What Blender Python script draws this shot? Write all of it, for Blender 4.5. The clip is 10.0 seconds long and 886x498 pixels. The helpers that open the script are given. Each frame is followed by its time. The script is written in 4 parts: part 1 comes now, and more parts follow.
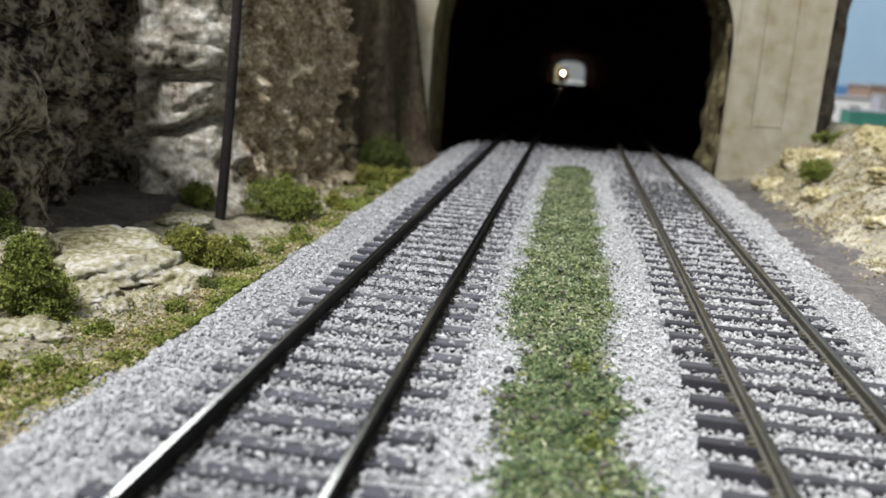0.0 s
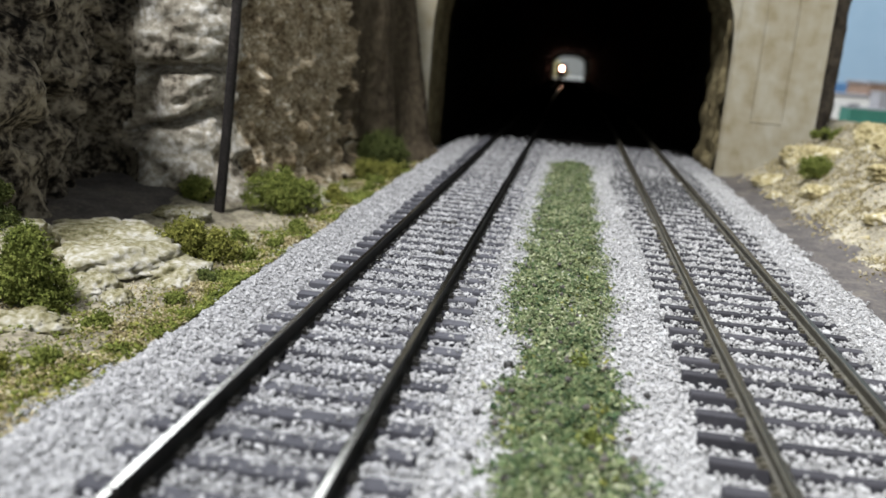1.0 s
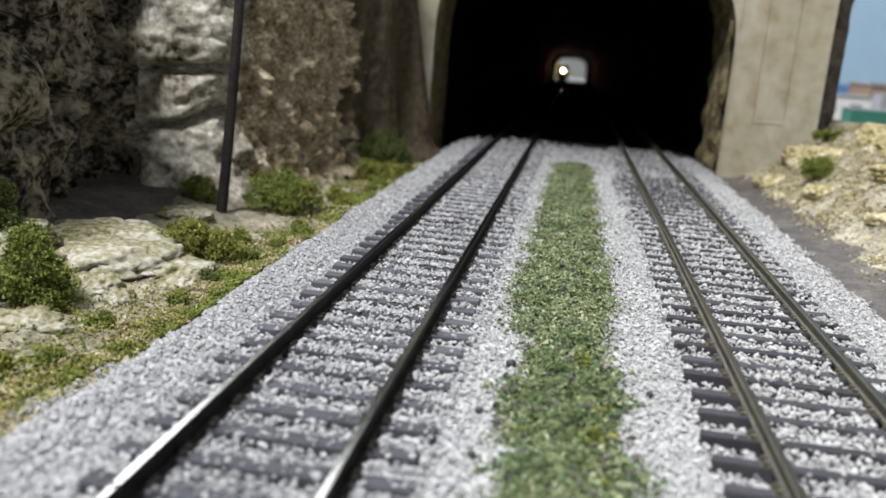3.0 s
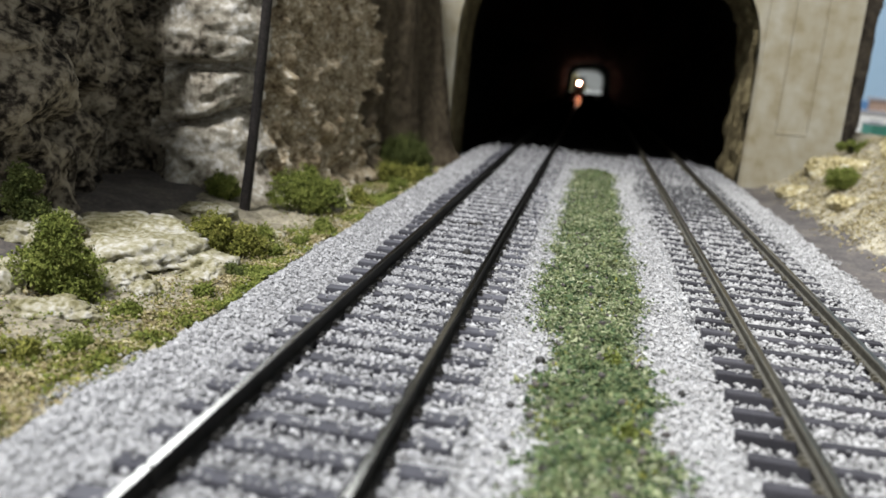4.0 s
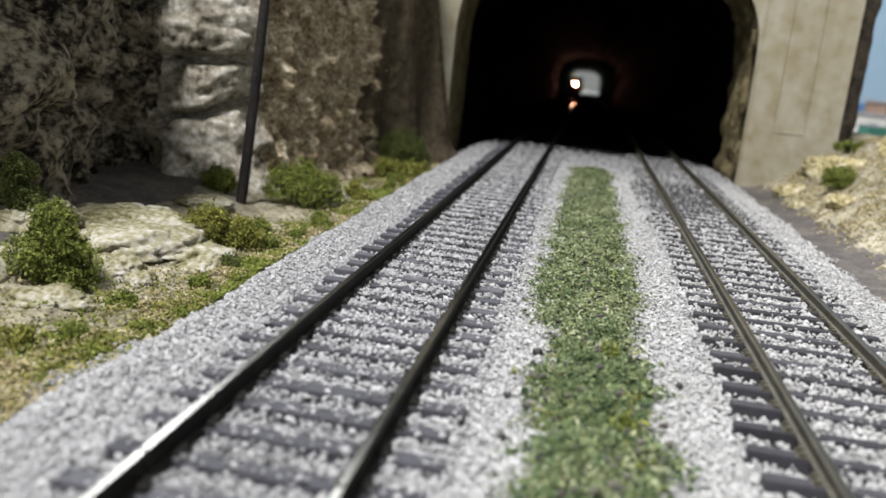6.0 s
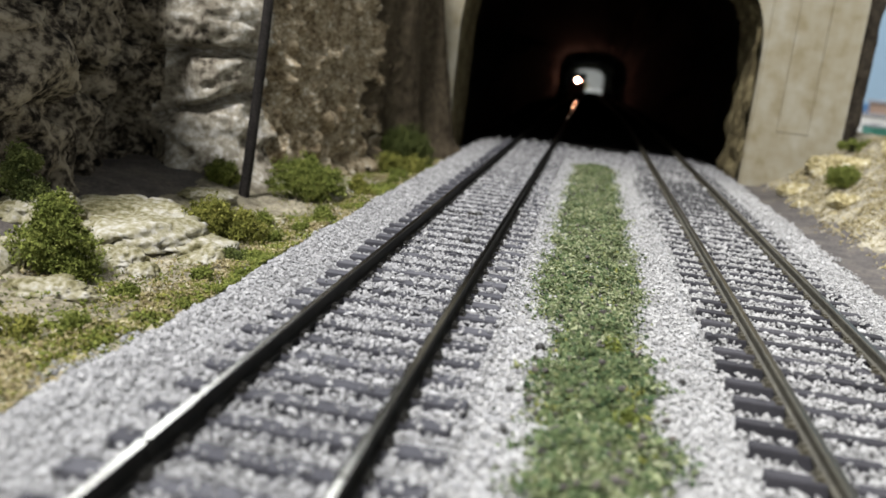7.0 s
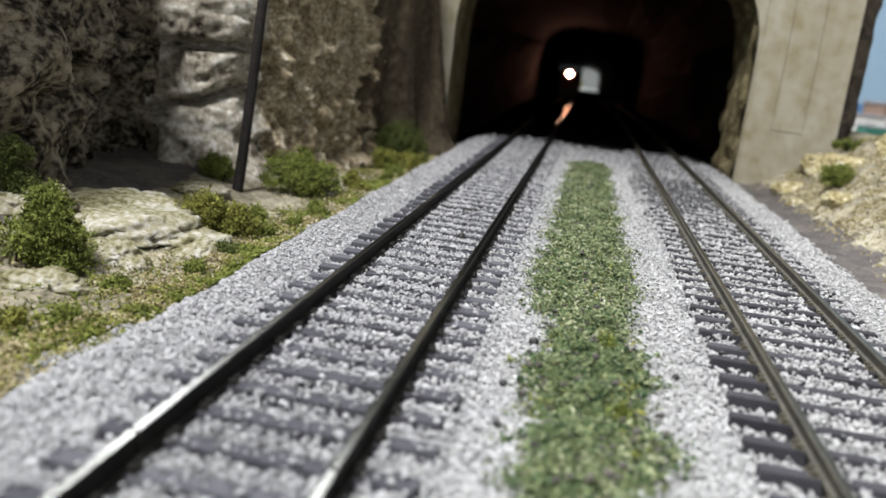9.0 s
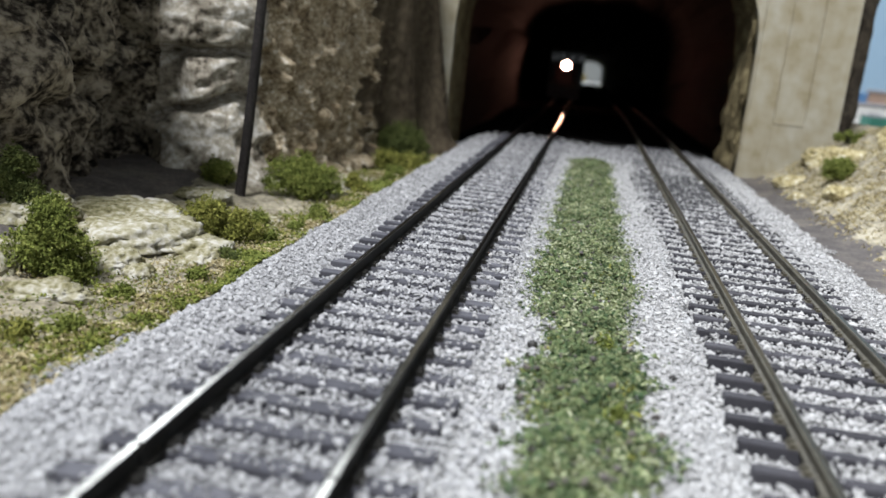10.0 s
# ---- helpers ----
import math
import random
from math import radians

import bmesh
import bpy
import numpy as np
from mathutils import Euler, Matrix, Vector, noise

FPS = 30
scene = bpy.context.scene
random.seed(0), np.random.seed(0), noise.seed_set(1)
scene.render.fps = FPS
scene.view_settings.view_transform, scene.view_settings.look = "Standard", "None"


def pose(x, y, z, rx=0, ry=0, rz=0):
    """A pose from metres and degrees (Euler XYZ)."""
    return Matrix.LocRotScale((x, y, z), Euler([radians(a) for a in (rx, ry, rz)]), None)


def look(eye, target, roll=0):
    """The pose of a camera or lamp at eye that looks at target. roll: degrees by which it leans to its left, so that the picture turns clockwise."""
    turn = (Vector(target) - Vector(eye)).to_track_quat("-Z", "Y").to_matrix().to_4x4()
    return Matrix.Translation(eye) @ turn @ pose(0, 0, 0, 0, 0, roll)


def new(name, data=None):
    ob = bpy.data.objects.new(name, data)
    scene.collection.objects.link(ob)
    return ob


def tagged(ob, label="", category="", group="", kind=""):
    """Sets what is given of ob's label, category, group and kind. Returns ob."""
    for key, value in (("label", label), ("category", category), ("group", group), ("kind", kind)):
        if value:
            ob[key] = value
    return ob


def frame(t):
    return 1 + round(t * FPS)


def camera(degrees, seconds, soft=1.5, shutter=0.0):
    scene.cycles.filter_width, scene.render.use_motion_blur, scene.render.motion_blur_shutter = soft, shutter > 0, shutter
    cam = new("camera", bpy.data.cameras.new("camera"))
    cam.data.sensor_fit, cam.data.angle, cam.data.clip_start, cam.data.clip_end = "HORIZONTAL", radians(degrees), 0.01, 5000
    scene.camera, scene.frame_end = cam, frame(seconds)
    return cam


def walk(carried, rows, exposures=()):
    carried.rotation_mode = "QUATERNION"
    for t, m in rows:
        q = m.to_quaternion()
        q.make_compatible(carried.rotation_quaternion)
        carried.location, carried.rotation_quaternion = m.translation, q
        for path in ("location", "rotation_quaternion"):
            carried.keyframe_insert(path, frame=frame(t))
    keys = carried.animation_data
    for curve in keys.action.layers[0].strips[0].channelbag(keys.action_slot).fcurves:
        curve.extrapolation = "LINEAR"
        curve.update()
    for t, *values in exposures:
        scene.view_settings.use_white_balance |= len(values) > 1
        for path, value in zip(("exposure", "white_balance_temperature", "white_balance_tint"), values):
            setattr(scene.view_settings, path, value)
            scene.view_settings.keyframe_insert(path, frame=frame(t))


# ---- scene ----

CM = 0.01  # the layout is a 1:87 model; its parts are given in centimetres

# ---- camera ----
cam = camera(55.0, 10.0, soft=1.6)
cam.data.dof.use_dof = True
cam.data.dof.focus_distance = 15.5 * CM
cam.data.dof.aperture_fstop = 27.0

PATH = [
    (0, (2.716, -0.114, 3.912), (2.446, 1.816, 3.465), 4.2),
    (0.5, (2.697, -0.112, 3.896), (2.431, 1.817, 3.44), 4.5),
    (1, (2.683, -0.103, 3.887), (2.419, 1.825, 3.429), 4.6),
    (1.5, (2.698, -0.112, 3.884), (2.434, 1.816, 3.425), 4.5),
    (2, (2.707, -0.117, 3.871), (2.442, 1.812, 3.414), 4.5),
    (2.4, (2.700, -0.119, 3.868), (2.434, 1.810, 3.411), 4.5),
    (3.3, (2.623, -0.134, 3.820), (2.349, 1.796, 3.371), 4.7),
    (3.5, (2.521, -0.155, 3.758), (2.235, 1.776, 3.318), 5.0),
    (4, (2.443, -0.134, 3.597), (2.143, 1.795, 3.163), 5.5),
    (4.5, (2.411, -0.077, 3.507), (2.105, 1.849, 3.065), 5.6),
    (5, (2.439, -0.074, 3.512), (2.153, 1.857, 3.079), 5.8),
    (5.5, (2.437, -0.108, 3.491), (2.149, 1.823, 3.059), 5.8),
    (7, (2.412, -0.099, 3.411), (2.118, 1.829, 2.97), 6.5),
    (7.5, (2.429, -0.095, 3.392), (2.137, 1.833, 2.949), 6.6),
    (8, (2.413, -0.083, 3.368), (2.125, 1.846, 2.925), 6.6),
    (8.5, (2.426, -0.077, 3.359), (2.136, 1.851, 2.915), 6.7),
    (9, (2.423, -0.056, 3.342), (2.142, 1.873, 2.898), 6.9),
    (9.5, (2.433, -0.069, 3.34), (2.153, 1.861, 2.894), 7.0),
    (10, (2.528, -0.138, 3.509), (2.235, 1.787, 3.054), 5.9),
]
walk(cam, [(t, look(Vector(e) * CM, Vector(g) * CM, r)) for t, e, g, r in PATH],
     exposures=[(0, 0.0, 6420, 10), (2, 0.0, 6400, 10), (4, 0.0, 6480, 10), (5.5, 0.0, 6560, 10), (7, 0.0, 6620, 10), (8.5, 0.0, 6600, 10), (9, 0.0, 6480, 10), (9.5, 0.0, 6260, 10), (10, 0.0, 6260, 10)])

# ---- light ----
world = bpy.data.worlds.new("world")
scene.world = world
world.use_nodes = True
world.node_tree.nodes["Background"].inputs[0].default_value = (0.9, 0.95, 1.0, 1)
world.node_tree.nodes["Background"].inputs[1].default_value = 0.05
scene.view_settings.exposure = 0.0


def area_lamp(name, eye, target, w, h, watts, colour):
    data = bpy.data.lights.new(name, "AREA")
    data.shape, data.size, data.size_y, data.energy, data.color = "RECTANGLE", w * CM, h * CM, watts, colour
    ob = new(name, data)
    ob.matrix_world = look(Vector(eye) * CM, Vector(target) * CM)
    return tagged(ob, "unseen white room lamp overhead", "lamp", kind="structure")


area_lamp("ceiling_lamp", (-27, -69, 146), (0, 25, 0), 34, 24, 54.0, (0.99, 0.985, 0.985))
area_lamp("ceiling_lamp", (-98, 138, 155), (0, 15, 0), 170, 130, 66.0, (0.92, 0.955, 1.0))
area_lamp("ceiling_lamp", (-152, 255, 152), (0, 5, 0), 130, 120, 47.0, (0.92, 0.955, 1.0))
# Added lamp, out of sight, to brighten the wall past the far tunnel mouth.
area_lamp("ceiling_lamp", (0, 430, 120), (0, 430, 0), 80, 80, 34.0, (0.95, 1.0, 0.98))


# ---- materials ----
def material(name, colours, size, rough=0.8, bump=0.0, fine=None, metal=0.0, island=False, piece=False, spread=0.5, band=(0.33, 0.67), shine=0.5, tall=1.0):
    """Noise at two sizes (cm) blends the colours; island or piece adds a shift for each grain or piece."""
    m = bpy.data.materials.new(name)
    m.use_nodes = True
    n, l = m.node_tree.nodes, m.node_tree.links
    out = n["Principled BSDF"]
    out.inputs["Roughness"].default_value, out.inputs["Metallic"].default_value = rough, metal
    out.inputs["Specular IOR Level"].default_value = shine
    where = n.new("ShaderNodeTexCoord").outputs["Object"]
    if island or piece:
        where = n.new("ShaderNodeNewGeometry").outputs["Position"]
    big = n.new("ShaderNodeTexNoise")
    big.inputs["Scale"].default_value, big.inputs["Detail"].default_value = 1 / (size * CM), 5
    big.inputs["Roughness"].default_value = 0.62
    if tall != 1.0:
        stretch = n.new("ShaderNodeMapping")
        stretch.inputs["Scale"].default_value = (1, 1, 1 / tall)
        l.new(where, stretch.inputs["Vector"])
        l.new(stretch.outputs["Vector"], big.inputs["Vector"])
    else:
        l.new(where, big.inputs["Vector"])
    small = n.new("ShaderNodeTexNoise")
    small.inputs["Scale"].default_value, small.inputs["Detail"].default_value = 1 / ((fine or size / 6) * CM), 4
    l.new(where, small.inputs["Vector"])
    mix = n.new("ShaderNodeMath")
    mix.operation = "MULTIPLY_ADD"
    l.new(small.outputs["Fac"], mix.inputs[0])
    mix.inputs[1].default_value = 0.45
    half = n.new("ShaderNodeMath")
    half.operation = "MULTIPLY"
    half.inputs[1].default_value = 0.55
    l.new(big.outputs["Fac"], half.inputs[0])
    l.new(half.outputs[0], mix.inputs[2])
    factor = mix.outputs[0]
    if island or piece:
        rnd = n.new("ShaderNodeNewGeometry").outputs["Random Per Island"] if island else n.new("ShaderNodeObjectInfo").outputs["Random"]
        shift = n.new("ShaderNodeMath")
        shift.operation = "MULTIPLY_ADD"
        l.new(rnd, shift.inputs[0])
        shift.inputs[1].default_value = spread
        part_of = n.new("ShaderNodeMath")
        part_of.operation = "MULTIPLY_ADD"
        l.new(factor, part_of.inputs[0])
        part_of.inputs[1].default_value, part_of.inputs[2].default_value = 1 - spread, 0.0
        l.new(part_of.outputs[0], shift.inputs[2])
        factor = shift.outputs[0]
    ramp = n.new("ShaderNodeValToRGB")
    l.new(factor, ramp.inputs[0])
    steps = len(colours)
    lo, hi = band if not (island or piece) else (0.5 - 0.17 - spread * 0.28, 0.5 + 0.17 + spread * 0.28)
    while len(ramp.color_ramp.elements) < steps:
        ramp.color_ramp.elements.new(0.5)
    for i, c in enumerate(colours):
        e = ramp.color_ramp.elements[i]
        e.position, e.color = lo + (hi - lo) * i / max(1, steps - 1), (*c, 1)
    l.new(ramp.outputs["Color"], out.inputs["Base Color"])
    if bump:
        b = n.new("ShaderNodeBump")
        b.inputs["Strength"].default_value, b.inputs["Distance"].default_value = 1.0, bump * CM
        l.new(mix.outputs[0], b.inputs["Height"])
        l.new(b.outputs[0], out.inputs["Normal"])
    return m


def glow(name, colour, strength):
    m = bpy.data.materials.new(name)
    m.use_nodes = True
    out = m.node_tree.nodes["Principled BSDF"]
    out.inputs["Base Color"].default_value = (*colour, 1)
    out.inputs["Emission Color"].default_value = (*colour, 1)
    out.inputs["Emission Strength"].default_value = strength
    return m


GRAVEL = material("grey_gravel", [(0.20, 0.20, 0.206), (0.28, 0.28, 0.287), (0.345, 0.345, 0.352), (0.41, 0.41, 0.415)], 0.4, 0.9, island=True, spread=0.75, shine=0.15)
GRAVEL_PALE = material("pale_gravel", [(0.25, 0.248, 0.247), (0.34, 0.338, 0.337), (0.39, 0.388, 0.386), (0.435, 0.433, 0.43)], 0.4, 0.9, island=True, spread=0.75, shine=0.15)
GRAVEL_SOILED = material("soiled_gravel", [(0.04, 0.04, 0.042), (0.09, 0.09, 0.092), (0.16, 0.16, 0.16), (0.32, 0.32, 0.32)], 0.4, 0.9, island=True, spread=0.75, shine=0.2)
# Oily gravel between the rails; at the tunnel mouth it stands in for shade.
GRAVEL_WORN_SHADED = material("oily_and_shaded_gravel", [(0.10, 0.10, 0.106), (0.19, 0.19, 0.197), (0.29, 0.29, 0.296), (0.43, 0.43, 0.43)], 0.4, 0.9, island=True, spread=0.75, shine=0.2)
BED = material("glued_gravel_bed", [(0.22, 0.22, 0.222), (0.34, 0.34, 0.342), (0.46, 0.46, 0.46)], 0.25, 0.9, 0.03, 0.05, shine=0.2)
TURF = material("green_foam_turf", [(0.05, 0.066, 0.034), (0.138, 0.165, 0.083), (0.24, 0.268, 0.145), (0.41, 0.42, 0.29)], 0.6, 0.95, island=True, spread=0.6, shine=0.1)
TURF_DARK = material("dark_green_foam", [(0.022, 0.04, 0.02), (0.06, 0.095, 0.045), (0.12, 0.155, 0.07), (0.21, 0.22, 0.11)], 0.5, 0.95, island=True, spread=0.5, shine=0.1)
LEAF = material("shrub_foam", [(0.022, 0.032, 0.007), (0.082, 0.102, 0.023), (0.175, 0.20, 0.048), (0.33, 0.34, 0.115)], 0.35, 0.95, island=True, spread=0.22, shine=0.1)
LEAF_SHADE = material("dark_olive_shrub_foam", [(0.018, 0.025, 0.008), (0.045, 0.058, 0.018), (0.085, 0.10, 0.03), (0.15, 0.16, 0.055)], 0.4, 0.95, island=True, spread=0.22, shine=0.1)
LEAF_DULL = material("olive_shrub_foam", [(0.025, 0.03, 0.007), (0.095, 0.102, 0.022), (0.20, 0.20, 0.048), (0.36, 0.34, 0.105)], 0.4, 0.95, island=True, spread=0.22, shine=0.1)
OCHRE = material("ochre_turf", [(0.11, 0.085, 0.045), (0.24, 0.20, 0.105), (0.36, 0.31, 0.175), (0.54, 0.51, 0.41)], 0.9, 0.95, island=True, spread=0.4, shine=0.1)
SOIL = material("sandy_soil", [(0.08, 0.072, 0.055), (0.19, 0.17, 0.125), (0.32, 0.29, 0.215), (0.46, 0.43, 0.35)], 0.9, 0.95, 0.08, 0.12, shine=0.2)
DIRT_AND_SHADE = material("dark_dirt_and_shade", [(0.035, 0.031, 0.030), (0.075, 0.066, 0.062), (0.15, 0.13, 0.105)], 0.9, 0.95, 0.04, 0.1)
LEDGE = material("washed_plaster_rock", [(0.06, 0.055, 0.022), (0.185, 0.17, 0.092), (0.30, 0.282, 0.205), (0.43, 0.415, 0.37)], 0.9, 0.9, 0.05, 0.12, band=(0.36, 0.62), shine=0.2)
BANK_ROCK = material("ochre_plaster_rock", [(0.10, 0.08, 0.035), (0.28, 0.235, 0.115), (0.42, 0.37, 0.22), (0.60, 0.575, 0.50)], 0.8, 0.9, 0.05, 0.12, band=(0.36, 0.62), shine=0.2)
CLIFF_GREY = material("grey_plaster_cliff", [(0.03, 0.025, 0.02), (0.21, 0.185, 0.145), (0.34, 0.315, 0.26), (0.58, 0.56, 0.52)], 0.95, 0.9, 0.06, 0.18, band=(0.37, 0.63), shine=0.2)
# Darker copy of the grey plaster; the left face's shade is in its colour.
CLIFF_HOLLOW = material("shaded_hollowed_plaster", [(0.008, 0.007, 0.006), (0.055, 0.046, 0.036), (0.205, 0.178, 0.135), (0.31, 0.275, 0.215)], 0.7, 0.95, 0.05, 0.16, band=(0.40, 0.60), shine=0.1)
CLIFF_BROWN = material("brown_plaster_cliff", [(0.06, 0.04, 0.024), (0.20, 0.155, 0.095), (0.37, 0.31, 0.215), (0.64, 0.59, 0.49)], 0.5, 0.92, 0.06, 0.12, band=(0.35, 0.64), shine=0.2)
# Brown plaster again, darkened to hold the shade on the buttress by the portal.
CLIFF_BROWN_SHADED = material("shaded_brown_plaster", [(0.028, 0.021, 0.014), (0.068, 0.054, 0.036), (0.12, 0.098, 0.066)], 0.9, 0.95, 0.03, 0.25, shine=0.1, tall=4.0)
CONCRETE = material("aged_concrete", [(0.20, 0.168, 0.10), (0.25, 0.222, 0.155), (0.28, 0.258, 0.195), (0.315, 0.297, 0.24)], 1.8, 0.9, 0.008, 0.7, shine=0.2, tall=4.0, band=(0.36, 0.60))
LINER = material("mossy_tunnel_rock", [(0.04, 0.032, 0.016), (0.135, 0.11, 0.06), (0.29, 0.25, 0.14)], 0.7, 0.95, 0.08, 0.2, shine=0.1)
DARK_ROCK = material("dark_brown_rock", [(0.012, 0.010, 0.008), (0.03, 0.025, 0.019), (0.06, 0.05, 0.036)], 1.2, 0.95, 0.08, 0.2, shine=0.1)
# Near-black floor and bore: the tunnel's darkness is put into these two colours.
TUNNEL_SHADE = material("tunnel_floor_shade", [(0.006, 0.006, 0.006), (0.016, 0.015, 0.014)], 2.0, 1.0, shine=0.0)
BORE = material("rough_shaded_tunnel_plaster", [(0.0015, 0.0013, 0.001), (0.003, 0.0025, 0.0022), (0.009, 0.0075, 0.0065)], 1.4, 0.8, 0.1, 0.4, shine=0.1, band=(0.42, 0.68))
TIE = material("weathered_grey_sleeper", [(0.03, 0.03, 0.036), (0.055, 0.055, 0.065), (0.088, 0.088, 0.10)], 0.5, 0.85, 0.008, 0.05, piece=True, spread=0.4, shine=0.25)
TIE_BROWN = material("weathered_dark_sleeper", [(0.021, 0.0205, 0.024), (0.04, 0.039, 0.045), (0.066, 0.064, 0.072)], 0.5, 0.85, 0.008, 0.05, piece=True, spread=0.4, shine=0.2)
STEEL_TOP = material("worn_bright_rail_top", [(0.13, 0.127, 0.112), (0.24, 0.235, 0.215)], 0.8, 0.16, 0.0, 0.1, metal=1.0)
STEEL_SIDE = material("blackened_rail_side", [(0.006, 0.006, 0.006), (0.013, 0.0125, 0.011), (0.025, 0.023, 0.02)], 0.5, 0.7, 0.004, 0.06, shine=0.15)
RUST_TOP = material("dull_olive_rail_top", [(0.11, 0.10, 0.074), (0.17, 0.152, 0.112)], 0.6, 0.3, 0.0, 0.06, metal=0.9)
RUST_SIDE = material("painted_brown_rail_side", [(0.025, 0.022, 0.015), (0.05, 0.045, 0.032), (0.08, 0.072, 0.052)], 0.5, 0.65, 0.004, 0.06, shine=0.25)
WOOD = material("dark_creosoted_wood", [(0.008, 0.007, 0.007), (0.02, 0.018, 0.017), (0.042, 0.037, 0.035)], 0.4, 0.9, 0.01, 0.05, shine=0.1, tall=5.0)
WALL = material("pale_room_paint", [(0.55, 0.56, 0.56), (0.62, 0.63, 0.63)], 40, 0.9)
SKY = material("painted_sky", [(0.28, 0.42, 0.56), (0.34, 0.48, 0.62)], 30, 0.9)
SEA = material("painted_sea", [(0.07, 0.17, 0.36), (0.10, 0.22, 0.42)], 8, 0.9)
SHORE = material("painted_shore", [(0.40, 0.36, 0.34), (0.55, 0.52, 0.50)], 3, 0.9)
GREEN_PAINT = material("green_car_paint", [(0.012, 0.10, 0.075), (0.02, 0.14, 0.105)], 3, 0.6)
GREY_PAINT = material("grey_car_paint", [(0.20, 0.20, 0.22), (0.28, 0.28, 0.30)], 3, 0.6)
PALE_PAINT = material("pale_paint", [(0.55, 0.56, 0.56), (0.7, 0.7, 0.7)], 2, 0.6)
BRICK = material("brown_brick_paint", [(0.16, 0.10, 0.07), (0.26, 0.17, 0.12)], 1.5, 0.85)
LOCO_DARK = material("black_engine_paint", [(0.012, 0.012, 0.013), (0.022, 0.022, 0.024)], 2, 0.45)
LOCO_RED = material("dark_maroon_engine_paint", [(0.03, 0.012, 0.01), (0.045, 0.018, 0.015)], 2, 0.5)
IRON = material("black_iron", [(0.01, 0.01, 0.01), (0.025, 0.023, 0.02)], 0.5, 0.5)
GLASS = material("dark_glass", [(0.01, 0.01, 0.012), (0.015, 0.015, 0.018)], 2, 0.08)
LAMP = glow("warm_headlight", (1.0, 0.42, 0.28), 130.0)


# ---- mesh helpers ----
def part(name, bm, mats, parent=None, label=""):
    """Links a bmesh, drawn in centimetres, as one mesh object."""
    bmesh.ops.scale(bm, vec=(CM, CM, CM), verts=bm.verts)
    me = bpy.data.meshes.new(name)
    bm.to_mesh(me)
    bm.free()
    for m in mats if isinstance(mats, (list, tuple)) else [mats]:
        me.materials.append(m)
    ob = new(name, me)
    if parent:
        ob.parent = parent
    return tagged(ob, label)


def thing(name, at, label, category, group="", turn=0, kind=""):
    ob = new(name)
    ob.empty_display_size = 0.01
    ob.matrix_basis = pose(at[0] * CM, at[1] * CM, at[2] * CM, 0, 0, turn)
    return tagged(ob, label, category, group, kind)


def mesh_from(name, verts, faces, mats, index=None, smooth=False):
    """A mesh object from numpy arrays: verts in centimetres, faces of equal length."""
    me = bpy.data.meshes.new(name)
    n, k = faces.shape
    me.vertices.add(len(verts))
    me.vertices.foreach_set("co", (np.asarray(verts, np.float32) * CM).ravel())
    me.loops.add(n * k)
    me.loops.foreach_set("vertex_index", faces.astype(np.int32).ravel())
    me.polygons.add(n)
    me.polygons.foreach_set("loop_start", np.arange(0, n * k, k, dtype=np.int32))
    for m in mats if isinstance(mats, (list, tuple)) else [mats]:
        me.materials.append(m)
    if index is not None:
        me.polygons.foreach_set("material_index", index.astype(np.int32))
    me.polygons.foreach_set("use_smooth", np.full(n, smooth))
    me.update(calc_edges=True)
    return new(name, me)


def box(bm, x0, x1, y0, y1, z0, z1, mat=0, bevel=0.0):
    vs = [bm.verts.new((x, y, z)) for x in (x0, x1) for y in (y0, y1) for z in (z0, z1)]
    fs = [(0, 1, 3, 2), (4, 6, 7, 5), (0, 4, 5, 1), (2, 3, 7, 6), (0, 2, 6, 4), (1, 5, 7, 3)]
    faces = [bm.faces.new([vs[i] for i in f]) for f in fs]
    for f in faces:
        f.material_index = mat
    if bevel:
        edges = list({e for f in faces for e in f.edges})
        bmesh.ops.bevel(bm, geom=edges, offset=bevel, segments=2, affect="EDGES", profile=0.6, clamp_overlap=True)
    return faces


def rod(bm, a, b, r0, r1, sides=10, mat=0):
    a, b = Vector(a), Vector(b)
    q = (b - a).to_track_quat("Z", "Y")
    ring = []
    for p, r in ((a, r0), (b, r1)):
        ring.append([bm.verts.new(p + q @ Vector((r * math.cos(6.28319 * i / sides), r * math.sin(6.28319 * i / sides), 0))) for i in range(sides)])
    for i in range(sides):
        j = (i + 1) % sides
        bm.faces.new((ring[0][i], ring[0][j], ring[1][j], ring[1][i])).material_index = mat
    bm.faces.new(ring[0][::-1]).material_index = mat
    bm.faces.new(ring[1]).material_index = mat


rng = np.random.default_rng(7)
TABLE = rng.random((64, 64))


def soft_noise(x, y, size, seed=0):
    """Smooth value noise from 0 to 1 on numpy arrays."""
    u, v = np.asarray(x, float) / size + seed * 7.31, np.asarray(y, float) / size + seed * 3.77
    i, j = np.floor(u).astype(int), np.floor(v).astype(int)
    a, b = u - i, v - j
    a, b = a * a * (3 - 2 * a), b * b * (3 - 2 * b)
    t = lambda p, q: TABLE[p % 64, q % 64]
    return (t(i, j) * (1 - a) + t(i + 1, j) * a) * (1 - b) + (t(i, j + 1) * (1 - a) + t(i + 1, j + 1) * a) * b


def many_noise(x, y, size, seed=0, octaves=4):
    total, weight = 0, 0
    for o in range(octaves):
        total = total + soft_noise(x, y, size / 2 ** o, seed + o) * 0.55 ** o
        weight += 0.55 ** o
    return total / weight


def ease(v):
    v = np.clip(v, 0, 1)
    return v * v * (3 - 2 * v)


# ---- the line of the tracks ----
SPACING, PITCH = 6.06, 0.66


